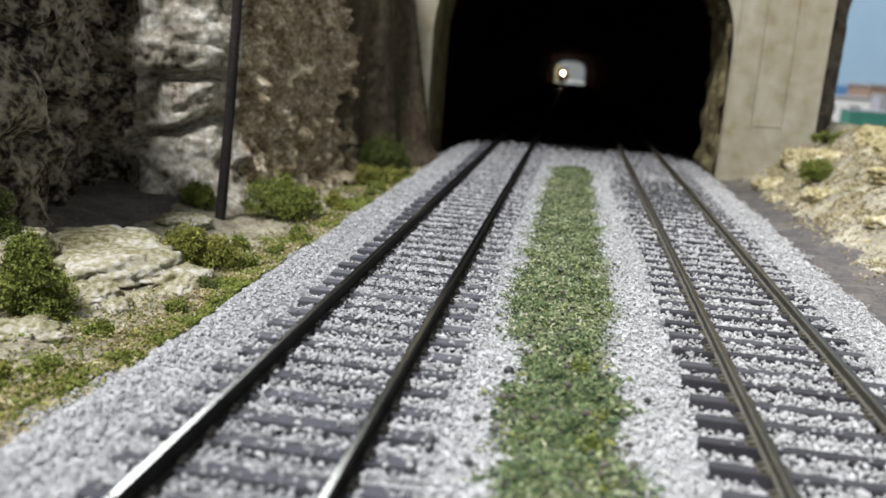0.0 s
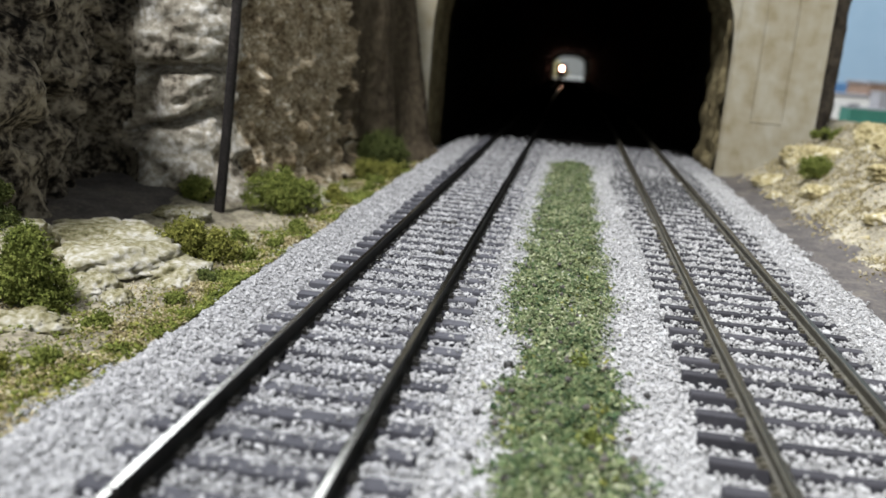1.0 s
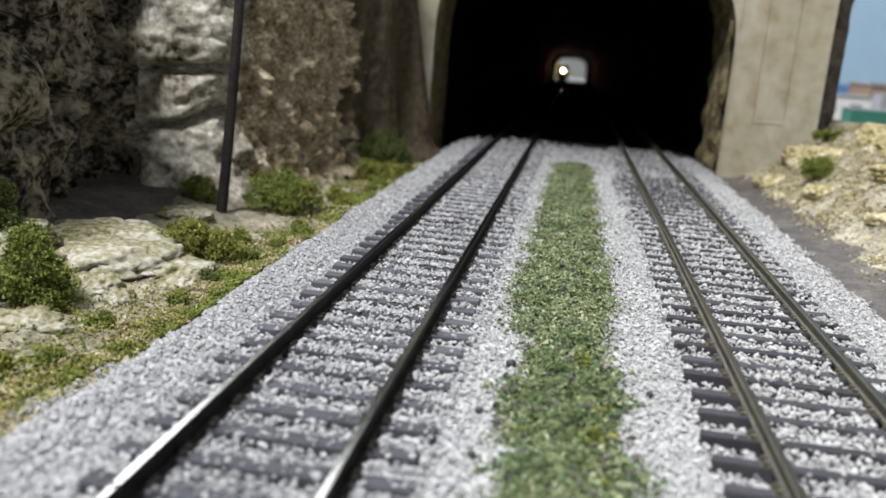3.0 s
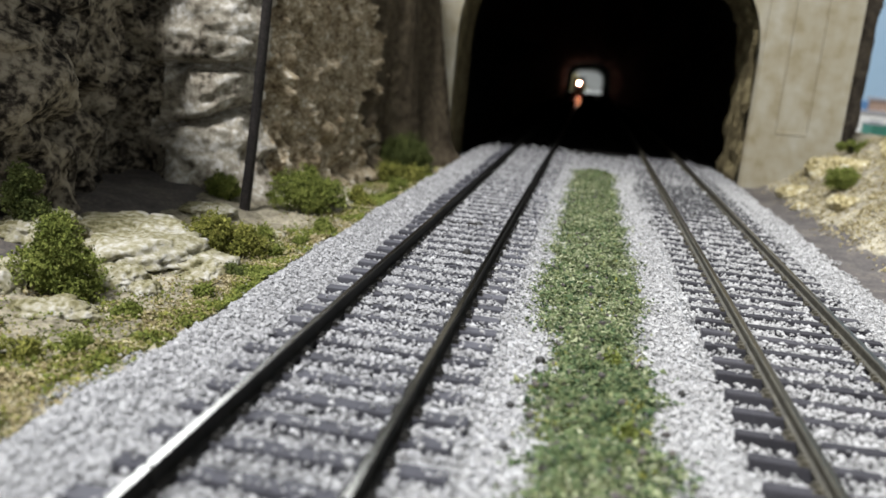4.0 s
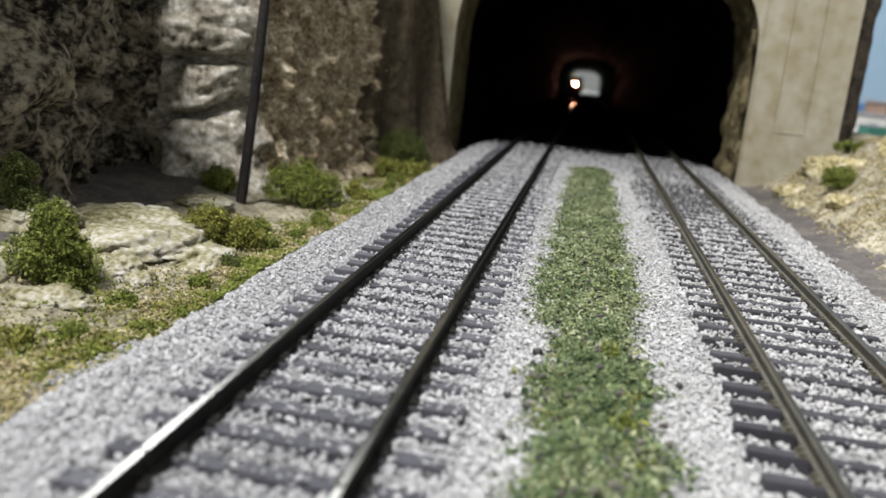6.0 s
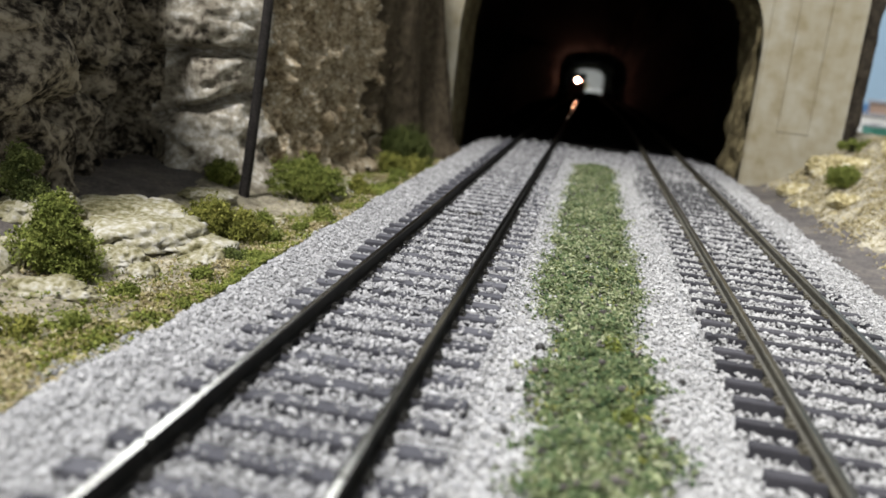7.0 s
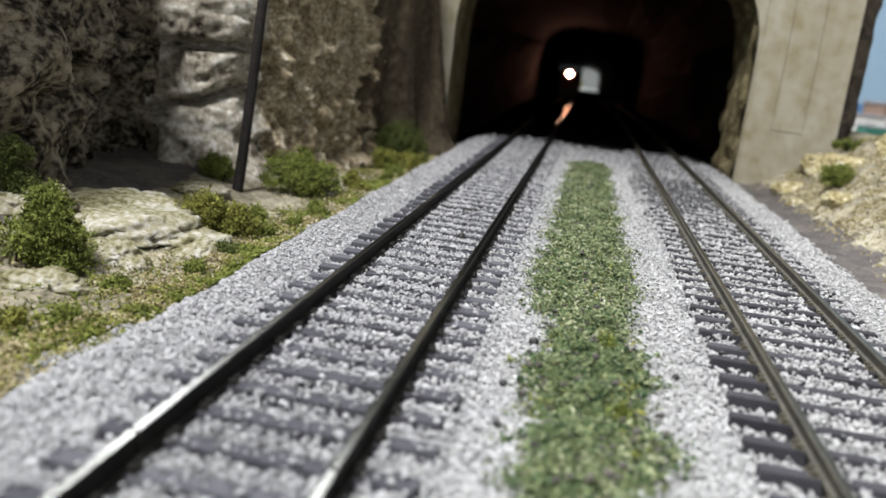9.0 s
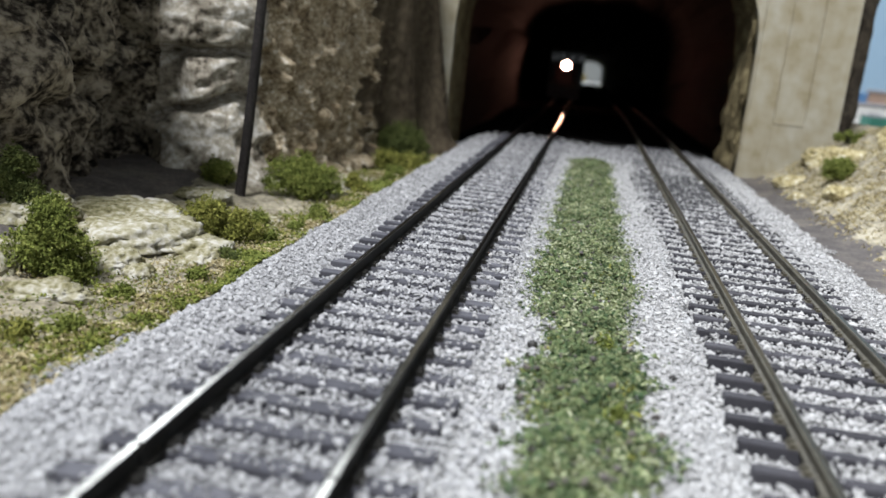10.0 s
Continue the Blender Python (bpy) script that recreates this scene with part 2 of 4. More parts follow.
def shift(y):
    """The tracks swing gently aside and fall inside the tunnel: dx, dz."""
    y = np.asarray(y, float)
    d, e = np.clip(y - 45, 0, None), np.clip(y - 62, 0, None)
    return -0.0108 * (d - 20 * (1 - np.exp(-d / 20))), -0.0135 * (e - 15 * (1 - np.exp(-e / 15))) - 0.7 * np.exp(-((y - 222) / 60) ** 2)


def ground_height(x, y):
    x, y = np.asarray(x, float), np.asarray(y, float)
    n = many_noise(x, y, 2.2, 1) - 0.5
    f = many_noise(x, y, 0.5, 5) - 0.5
    bed = -0.375 + 0.04 * f
    left = -0.88 + 0.35 * n + 0.18 * f + 0.55 * ease((-x - 5.2) / 4)
    rise = ease((x - 9.5) / 4.2)
    right = -0.55 + 0.12 * f + rise * (1.55 + 1.2 * n + 0.5 * f + 0.75 * ease((y - 18) / 16)) - 2.6 * ease((x - 16.5) / 8) - 2.0 * ease((x - 22) / 8)
    edge = 0.25 * (soft_noise(y, x * 0, 1.1, 3) - 0.5)
    a = ease((x + 3.35 + edge) / 1.0)
    b = ease((x - 8.2 - edge) / 1.1)
    z = left * (1 - a) + bed * a
    z = z * (1 - b) + right * b
    dz = shift(y)[1]
    inside = ease((y - 60) / 40)
    return z * (1 - inside) + inside * (np.where(x > 14, -3.2, -0.4 + dz) - 0.1)


# ---- setting: room, backdrop, ground, mountain ----
def room():
    bm = bmesh.new()
    box(bm, -260, 300, 660, 668, -60, 235)
    tagged(part("wall_far", bm, WALL), "pale painted room wall behind the layout", "wall", kind="structure")
    bm = bmesh.new()
    box(bm, -260, 300, -208, -200, -60, 235)
    tagged(part("wall_near", bm, WALL), "pale painted room wall", "wall", kind="structure")
    bm = bmesh.new()
    box(bm, -268, -260, -208, 668, -60, 235)
    tagged(part("wall_side", bm, WALL), "pale painted room wall", "wall", kind="structure")
    bm = bmesh.new()
    box(bm, 300, 308, -208, 668, -60, 235)
    tagged(part("wall_side", bm, WALL), "pale painted room wall", "wall", kind="structure")
    bm = bmesh.new()
    box(bm, -268, 308, -208, 668, 235, 243)
    tagged(part("ceiling", bm, WALL), "plain pale room ceiling", "ceiling", kind="structure")
    bm = bmesh.new()
    box(bm, -268, 308, -208, 668, -68, -60)
    tagged(part("floor", bm, WALL), "plain pale room floor under the layout", "floor", kind="structure")


room()


def backdrop():
    bm = bmesh.new()
    box(bm, 15, 180, 160, 161.5, -14, 70)
    box(bm, 15, 180, 159.85, 160, -14, 3.4, 1)
    box(bm, 15, 180, 159.7, 159.85, -14, 0.6, 2)
    tagged(part("backdrop", bm, [SKY, SEA, SHORE]), "painted backdrop of hazy blue sky and sea", "backdrop", kind="structure")


backdrop()


def ground():
    xs = np.concatenate([[-150, -80, -40, -25, -18], np.arange(-14, 16.01, 0.13), [17, 18.5, 20, 23, 27, 32, 40, 60, 100, 200]])
    ys = np.concatenate([[-60, -30, -15, -8], np.arange(-4, 44.01, 0.16), [46, 50, 56, 62, 70, 80, 95, 115, 140, 170, 200, 240, 290, 350, 420, 500, 640]])
    X, Y = np.meshgrid(xs, ys)
    Z = ground_height(X, Y)
    verts = np.stack([X.ravel(), Y.ravel(), Z.ravel()], 1)
    h, w = X.shape
    i = (np.arange(h - 1)[:, None] * w + np.arange(w - 1)[None]).ravel()
    faces = np.stack([i, i + 1, i + 1 + w, i + w], 1)
    cx, cy = X.ravel()[i] + 0.06, Y.ravel()[i] + 0.08
    wob = 0.5 * (many_noise(cx, cy, 0.8, 9) - 0.5)
    index = np.ones(len(i))
    index[(cx + wob > -3.3) & (cx + wob < 8.75)] = 0
    index[(cx + wob >= 8.75) & (cx + 2.2 * wob < 10.3)] = 2
    # along the cliff's foot the dirt colour stands in for the cliff's shade
    index[(cx + 1.5 * wob < -7.4) & (cx > -14.5) & (cy > 5 + 3 * wob) & (cy < 26)] = 2
    # the floor turns near-black inside the tunnel, shade painted as colour
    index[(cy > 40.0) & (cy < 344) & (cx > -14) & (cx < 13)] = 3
    ob = mesh_from("ground", verts, faces, [BED, SOIL, DIRT_AND_SHADE, TUNNEL_SHADE], index, True)
    return tagged(ob, "layout ground of gravel bed, sandy soil and dark dirt, shade painted in by the cliff and in the tunnel", "ground", kind="structure")


ground()

FACE, MID, HALF, SPRING, RISE = 38.0, 2.63, 6.4, 4.0, 5.0


def arch(grow=0.0, steps=40, base=-1.4):
    """Points of the tunnel's opening from its left foot over the crown to its right foot: x, z."""
    w, r = HALF + grow, RISE + grow
    pts = [(MID - w, base + (SPRING - base) * k / 10) for k in range(10)]
    for k in range(steps + 1):
        a = math.pi * (1 - k / steps)
        c, s = math.cos(a), math.sin(a)
        pts.append((MID + w * math.copysign(abs(c) ** (2 / 3), c), SPRING + r * abs(s) ** (2 / 3)))
    pts += [(MID + w, base + (SPRING - base) * (9 - k) / 10) for k in range(10)]
    return pts


def tunnel_portal():
    top = thing("tunnel_portal", (0, 0, 0), "aged beige concrete double-track tunnel portal, stained towards its foot", "tunnel portal", kind="structure")
    inner = arch()
    x0, x1, z0, z1 = -9.0, 12.8, -1.4, 10.6
    n = len(inner)
    bm = bmesh.new()
    rows = []
    for y in (FACE, FACE + 0.3):
        ins = [bm.verts.new((x, y, z)) for x, z in inner]
        outs = []
        for k, (x, z) in enumerate(inner):
            if z <= SPRING:
                outs.append(bm.verts.new((x0 if x < MID else x1, y, z)))
            else:
                u = (x - (MID - HALF)) / (2 * HALF)
                f = min(1.0, 3 * min(u, 1 - u)) ** 0.8
                px = x0 + (x1 - x0) * u
                pz = SPRING + (z1 - SPRING) * min(1.0, f * 1.4)
                if pz < z1:
                    px = x0 if u < 0.5 else x1
                outs.append(bm.verts.new((px, y, pz)))
        rows.append((ins, outs))
    (ia, oa), (ib, ob_) = rows
    for k in range(n - 1):
        bm.faces.new((ia[k], ia[k + 1], oa[k + 1], oa[k]))
        bm.faces.new((ib[k + 1], ib[k], ob_[k], ob_[k + 1]))
        bm.faces.new((ia[k + 1], ia[k], ib[k], ib[k + 1]))
        bm.faces.new((oa[k], oa[k + 1], ob_[k + 1], ob_[k]))
    bmesh.ops.recalc_face_normals(bm, faces=bm.faces)
    part("face", bm, CONCRETE, top)
    # the pier's raised slab round a recessed panel
    bm = bmesh.new()
    y0, y1 = FACE - 0.13, FACE - 0.003
    box(bm, 9.12, 10.15, y0, y1, -0.9, 10.4, 0, 0.012)
    box(bm, 11.42, 12.8, y0, y1, -0.9, 10.4, 0, 0.012)
    box(bm, 10.15, 11.42, y0 + 0.004, y1, -0.9, 1.95, 0, 0.012)
    box(bm, 10.15, 11.42, y0, y1, 9.2, 10.4, 0, 0.03)
    part("pier_slab", bm, CONCRETE, top, "concrete pier with a tall recessed panel")
    bm = bmesh.new()
    box(bm, 10.15, 11.42, FACE - 0.150, FACE - 0.131, 1.84, 1.97, 0, 0.01)
    part("panel_sill", bm, CONCRETE, top)
    # rough rock lining just inside the opening
    steps = 14
    ring = arch(0.02, 60)
    verts, faces = [], []
    for j in range(steps + 1):
        for k, (x, z) in enumerate(ring):
            p = Vector((x, j * 0.35, z))
            d = 0.20 * (0.4 + noise.fractal(p * 1.6, 0.7, 2.0, 5)) + 0.10 * min(1, j / 3.0)
            d = d if x > MID else 0.12 * d - 0.03
            c = Vector((MID, 0, 3.2))
            w = Vector((c.x - x, 0, c.z - z)).normalized()
            verts.append((x + w.x * d, FACE + 0.06 + j * 0.35, z + w.z * d))
    m = len(ring)
    for j in range(steps):
        for k in range(m - 1):
            faces.append((j * m + k, j * m + k + 1, (j + 1) * m + k + 1, (j + 1) * m + k))
    faces = np.array(faces)
    ob = mesh_from("rock_lining", np.array(verts), faces, LINER)
    ob.parent = top
    tagged(ob, "rough mossy rock lining")
    # darker rock backing beside the concrete
    bm = bmesh.new()
    box(bm, 12.55, 13.5, FACE + 0.3, FACE + 6, -1.4, 10.8, 0, 0.0)
    bmesh.ops.subdivide_edges(bm, edges=bm.edges, cuts=24, use_grid_fill=True)
    for v in bm.verts:
        v.co.x += 0.16 * noise.fractal(v.co * 0.8, 0.9, 2, 4)
        v.co.y += 0.2 * noise.fractal(v.co * 0.7 + Vector((9, 0, 0)), 0.9, 2, 4)
    part("backing_rock", bm, DARK_ROCK, top, "dark brown rock edge behind the concrete")


tunnel_portal()


def tunnel():
    ring = arch(0.45, 24, -7.0)
    ys = [FACE + 4.6, 50, 58, 66, 75, 90, 110, 135, 165, 200, 240, 290, 345]
    verts, faces, m = [], [], len(ring)
    for y in ys:
        dx, dz = shift(y)
        for x, z in ring:
            p = Vector((x * 0.3, y * 0.3, z * 0.3))
            d = 0.5 * noise.fractal(p, 0.9, 2, 3) if y > FACE + 5 else 0
            verts.append((x + float(dx) + d, y, z + float(dz) + d))
    for j in range(len(ys) - 1):
        for k in range(m - 1):
            faces.append((j * m + k, j * m + k + 1, (j + 1) * m + k + 1, (j + 1) * m + k))
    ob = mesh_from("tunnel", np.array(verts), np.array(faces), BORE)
    tagged(ob, "tunnel bore with its unlit dark painted in and a far open end", "tunnel", kind="structure")


tunnel()


def mountain():
    """The hill over the tunnel, closed to the front above the portal and to both sides."""
    ys = np.array([38.95, 39.4, 42, 48, 60, 80, 120, 180, 260, 345.5])
    prof = np.array([(-60, -6), (-60, 6), (-40, 7), (-20, 8), (-8, 10), (0, 11), (6, 11), (11, 10.8), (12.9, 10.4), (12.9, 6), (12.9, -6)], float)
    # refine the profile
    t = np.linspace(0, len(prof) - 1, 90)
    P = np.stack([np.interp(t, np.arange(len(prof)), prof[:, 0]), np.interp(t, np.arange(len(prof)), prof[:, 1])], 1)
    verts, faces = [], []
    for j, y in enumerate(ys):
        for x, z in P:
            k = 0.7 * noise.fractal(Vector((x, y, z)) * 0.2, 0.9, 2, 4)
            low = -8 if z <= -6 else 0
            verts.append((x + (0.15 * k if x > 12 else 0.4 * k), y, z + (k if x < 10 else 0.3 * k) * (1.0 if z > 5 else 0) + low))
    m = len(P)
    for j in range(len(ys) - 1):
        for k in range(m - 1):
            faces.append((j * m + k, (j + 1) * m + k, (j + 1) * m + k + 1, j * m + k + 1))
    ob = mesh_from("mountain", np.array(verts), np.array(faces), CLIFF_BROWN, None, True)
    tagged(ob, "plaster mountain shell over the tunnel", "mountain", kind="structure")
    # head wall over the portal and the blind wall beside the bore's far end
    bm = bmesh.new()
    box(bm, -12, 12.75, 38.92, 39.6, 10.3, 11.2)
    tagged(part("head_wall", bm, CLIFF_BROWN), "brown rock head wall over the portal", "rock wall", kind="structure")
    ring = [(MID + 0.84 * (x - MID), 0.86 * z) for x, z in arch(0.4, 24, -7.0)]
    dx, dz = (float(v) for v in shift(345))
    bm = bmesh.new()
    ins = [bm.verts.new((x + dx, 345.2, z + dz)) for x, z in ring]
    outs = [bm.verts.new((-60 if x < MID - 3 else 13 if x > MID + 3 else x + dx, 345.2, 15 if z > SPRING + 3 else z + dz)) for x, z in ring]
    for k in range(len(ring) - 1):
        bm.faces.new((ins[k], ins[k + 1], outs[k + 1], outs[k]))
    tagged(part("end_wall", bm, CLIFF_BROWN), "rock wall round the far tunnel mouth", "rock wall", kind="structure")


mountain()


def far_mound():
    bm = bmesh.new()
    bmesh.ops.create_icosphere(bm, subdivisions=4, radius=1)
    for v in bm.verts:
        k = 1 + 0.2 * noise.fractal(v.co * 2.0, 0.9, 2, 4)
        v.co = Vector((-16 + 14 * v.co.x * k, 470 + 20 * v.co.y, -6 + 9 * v.co.z * k))
    tagged(part("hill", bm, OCHRE), "low ochre scenery mound past the far tunnel mouth", "hill", kind="structure")


far_mound()

CLIFF_LINE = [(-14.0, 8.0), (-10.2, 11.0), (-8.7, 15.0), (-9.4, 18.5), (-9.6, 21.4), (-7.4, 22.3), (-6.4, 24.6), (-5.75, 27.9), (-5.35, 31.0), (-5.15, 34.5), (-5.2, 38.2)]


def cliff():
    """The plaster rock face: big split blocks where it is grey, crumbly knobs where it is brown."""
    line = np.array(CLIFF_LINE)
    d = np.r_[0, np.cumsum(np.hypot(*np.diff(line, axis=0).T))]
    S = np.arange(0, d[-1], 0.085)
    x, y = np.interp(S, d, line[:, 0]), np.interp(S, d, line[:, 1])
    k = np.ones(15) / 15
    pad = lambda v: np.convolve(np.r_[np.full(7, v[0]), v, np.full(7, v[-1])], k, "valid")
    x, y = pad(x), pad(y)
    tx, ty = np.gradient(x), np.gradient(y)
    norm = np.hypot(tx, ty)
    nx, ny = ty / norm, -tx / norm
    H = np.arange(-1.3, 11.6, 0.085)
    verts = np.zeros((len(H), len(S), 3))
    tone = np.zeros((len(H), len(S)))
    for i, s in enumerate(S):
        brown = float(ease((y[i] - 23.0) / 1.1))
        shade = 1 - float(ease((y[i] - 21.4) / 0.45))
        low = 6.8 + 4.0 * float(ease((y[i] - 25) / 10))
        end = float(ease((y[i] - 29.2) / 4))
        shade_ledge = 1 - float(ease((y[i] - 17.2) / 0.8))
        lean = float(ease((y[i] - 32) / 5))
        sway = noise.noise(Vector((s * 0.8, 3.1, 0.4)))
        for j, h in enumerate(H):
            p = Vector((x[i], y[i], h))
            warp = noise.noise_vector(p * 0.55) * 0.55
            crumb = noise.fractal(p * 1.5, 0.7, 2.1, 5)
            base = 0.9 * noise.fractal(p * 0.25, 0.9, 2.0, 3)
            # hollowed rock of the shaded stretch
            holes = max(0.0, noise.noise(p * 1.1 + warp * 2) - 0.05) + 0.6 * max(0.0, noise.noise(p * 2.3 + warp * 3) - 0.08)
            hollow = base * 0.8 + 0.35 * noise.fractal(p * 0.6 + warp, 0.9, 2, 3) + 0.10 * crumb - 1.5 * holes
            # great split blocks: one over a long split, one lodged below it, rubble at the foot
            upper = h - (2.92 + 0.12 * (x[i] + 7.3) + 0.12 * sway)
            lower = h - (1.70 + 0.42 * (x[i] + 7.2) + 0.10 * sway)
            if upper > 0:
                stand = 0.50 + 0.12 * math.sin(h * 2.2 + s)
            elif lower > 0:
                stand = 0.62 * float(ease((x[i] + 8.7) / 0.5)) * (1 - float(ease((x[i] + 6.95) / 0.3))) - 0.25 + 0.12 * upper
            else:
                stand = 0.05 - 0.16 * lower
            stand -= 0.85 * (math.exp(-(upper / 0.12) ** 2) + 0.8 * math.exp(-(lower / 0.11) ** 2))
            chip = max(0.0, noise.noise(Vector((p.x * 1.6, p.y * 1.6, p.z * 2.6)) + warp) - 0.2)
            blocks = stand + 0.16 * crumb + 0.2 * noise.noise(p * 0.8) - 0.55 * chip
            grey = hollow * shade + blocks * (1 - shade)
            knob = 0.30 * crumb + 0.35 * abs(noise.fractal(p * 1.1 + Vector((4, 4, 4)), 0.8, 2, 4)) + 0.2 * base
            knob -= 0.9 * max(0.0, noise.noise(p * 1.4 + warp * 2 + Vector((7, 1, 2))) - 0.12)
            off = grey * (1 - brown) + knob * brown
            off -= 0.02 * brown * h
            fold = 0.28 * math.sin(y[i] * 1.75 + 0.5 * noise.noise(p * 0.4)) + 0.10 * noise.noise(Vector((y[i] * 2.6, h * 0.35, 3)))
            off = off * (1 - 0.85 * end) + end * (0.35 + lean * 0.18 * (6.5 - h) + fold)
            # unseen ledge above the view, added to keep lamp light off the left face
            off += 1.3 * shade_ledge * float(ease((h - 5.2) / 0.4))
            off += 0.55 * math.exp(-((h + 0.9) / 0.5) ** 2)
            verts[j, i] = (x[i] + nx[i] * off, y[i] + ny[i] * off, min(h, low + 0.3 * crumb))
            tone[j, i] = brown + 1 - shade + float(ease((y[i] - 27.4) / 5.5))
    h, w = len(H), len(S)
    i = (np.arange(h - 1)[:, None] * w + np.arange(w - 1)[None]).ravel()
    faces = np.stack([i, i + 1, i + 1 + w, i + w], 1)
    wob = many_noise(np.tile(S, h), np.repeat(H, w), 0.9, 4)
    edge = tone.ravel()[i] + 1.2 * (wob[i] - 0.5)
    # materials 0 and 3 are shaded copies of the grey and brown plaster
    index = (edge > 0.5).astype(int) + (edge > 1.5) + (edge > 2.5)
    ob = mesh_from("cliff", verts.reshape(-1, 3), faces, [CLIFF_HOLLOW, CLIFF_GREY, CLIFF_BROWN, CLIFF_BROWN_SHADED], index, True)
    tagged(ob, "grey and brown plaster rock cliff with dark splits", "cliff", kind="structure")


cliff()


# ---- tracks ----
def rail_piece(name, x, y0, y1, mats, parent, head=0.045, tall=1.0):
    prof = [(-0.08, -0.29), (0.08, -0.29), (0.08, -0.235), (0.02, -0.205), (0.02, -0.08), (head, -0.06), (head, -0.012), (head - 0.012, 0.0),
            (-head + 0.012, 0.0), (-head, -0.012), (-head, -0.06), (-0.02, -0.08), (-0.02, -0.205), (-0.08, -0.235)]
    prof = [(a * (0.7 if abs(a) > 0.06 and tall < 1 else 1), b * tall) for a, b in prof]
    ys = [y0] + [y for y in np.arange(math.ceil(y0 + 0.5), min(y1, 48), 3.0)] + [y for y in (55, 62, 70, 80, 95, 115, 140, 170, 200, 240, 290, 350, 420) if y0 < y < y1] + [y1]
    bm = bmesh.new()
    rings = []
    for y in ys:
        dx, dz = (float(v) for v in shift(y))
        rings.append([bm.verts.new((x + dx + a, y, b + dz)) for a, b in prof])
    n = len(prof)
    for r0, r1 in zip(rings, rings[1:]):
        for k in range(n):
            f = bm.faces.new((r0[k], r0[(k + 1) % n], r1[(k + 1) % n], r1[k]))
            f.material_index = 1 if k == 7 else 0
    bm.faces.new(rings[0][::-1])
    bm.faces.new(rings[-1])
    bmesh.ops.recalc_face_normals(bm, faces=bm.faces)
    part(name, bm, mats, parent)


def tie_mesh(half, width, seed):
    r = random.Random(seed)
    bm = bmesh.new()
    box(bm, -half - r.uniform(-0.04, 0.05), half + r.uniform(-0.04, 0.05), 0, width, -0.47, -0.25, 0, 0.018)
    for v in bm.verts:
        v.co += Vector((r.uniform(-1, 1), r.uniform(-1, 1), r.uniform(-1, 1))) * 0.006
    bmesh.ops.scale(bm, vec=(CM, CM, CM), verts=bm.verts)
    me = bpy.data.meshes.new("sleeper")
    bm.to_mesh(me)
    bm.free()
    return me


def clip_mesh():
    """The pair of moulded spike heads and the plate that hold one rail to one sleeper."""
    bm = bmesh.new()
    box(bm, -0.17, 0.17, 0.02, 0.24, -0.252, -0.232)
    for sx in (-1, 1):
        for y in (0.04, 0.16):
            box(bm, sx * 0.115 - 0.035, sx * 0.115 + 0.035, y, y + 0.06, -0.235, -0.185)
    bmesh.ops.scale(bm, vec=(CM, CM, CM), verts=bm.verts)
    me = bpy.data.meshes.new("rail_clip")
    bm.to_mesh(me)
    bm.free()
    return me


def track(x, first, half, mats, tie_mat, joint, label, width=0.27):
    top = thing("railway_track", (x, 0, 0), label, "railway track", "tracks through the tunnel")
    gauge = 0.87 if joint else 0.845
    for sx in (-gauge, gauge):
        if joint:
            rail_piece("rail", sx, -8, joint - 0.025, mats, top)
            rail_piece("rail", sx, joint + 0.025, 470, mats, top)
        else:
            rail_piece("rail", sx, -8, 470, mats, top, 0.045, 0.76)
    kinds = [tie_mesh(half, width, s) for s in range(6)]
    for me in kinds:
        me.materials.append(tie_mat)
    clip = clip_mesh()
    clip.materials.append(mats[0])
    r = random.Random(int(x * 10))
    k0 = -int((first + 4) / PITCH)
    for k in range(k0, 53):
        y = first + k * PITCH + r.uniform(-0.02, 0.02)
        ob = new("sleeper", r.choice(kinds))
        ob.parent = top
        ob.matrix_basis = pose(r.uniform(-0.03, 0.03) * CM, y * CM, (r.uniform(-0.012, 0.012) + (0 if joint else 0.06)) * CM, 0, 0, r.uniform(-0.8, 0.8))
        for sx in (-gauge, gauge):
            c = new("rail_clip", clip)
            c.parent = top
            c.matrix_basis = pose(sx * CM, y * CM, (0 if joint else 0.05) * CM)
    return top


track(0.0, 7.74, 1.50, [STEEL_SIDE, STEEL_TOP], TIE, 6.06, "model railway track with bright worn rails on gravel", 0.24)
track(SPACING, 8.62, 1.48, [RUST_SIDE, RUST_TOP], TIE_BROWN, 0, "model railway track with dull brown rails on gravel", 0.18)

# ---- grains: gravel and foam ----

def seed_shape(fine):
    if fine == "flake":
        v = np.array([(1.5, 0, 0), (-0.7, 1.0, 0.1), (-0.7, -0.8, 0.3), (-0.2, 0.1, 0.9)])
        return v, np.array([(0, 2, 1), (0, 1, 3), (1, 2, 3), (2, 0, 3)])
    if fine:
        bm = bmesh.new()
        bmesh.ops.create_icosphere(bm, subdivisions=1, radius=1)
        v = np.array([p.co[:] for p in bm.verts])
        f = np.array([[q.index for q in p.verts] for p in bm.faces])
        bm.free()
        return v, f
    v = np.array([(1, 0, 0), (-1, 0, 0), (0, 1, 0), (0, -1, 0), (0, 0, 1), (0, 0, -1)], float)
    f = np.array([(0, 2, 4), (2, 1, 4), (1, 3, 4), (3, 0, 4), (2, 0, 5), (1, 2, 5), (3, 1, 5), (0, 3, 5)])
    return v, f


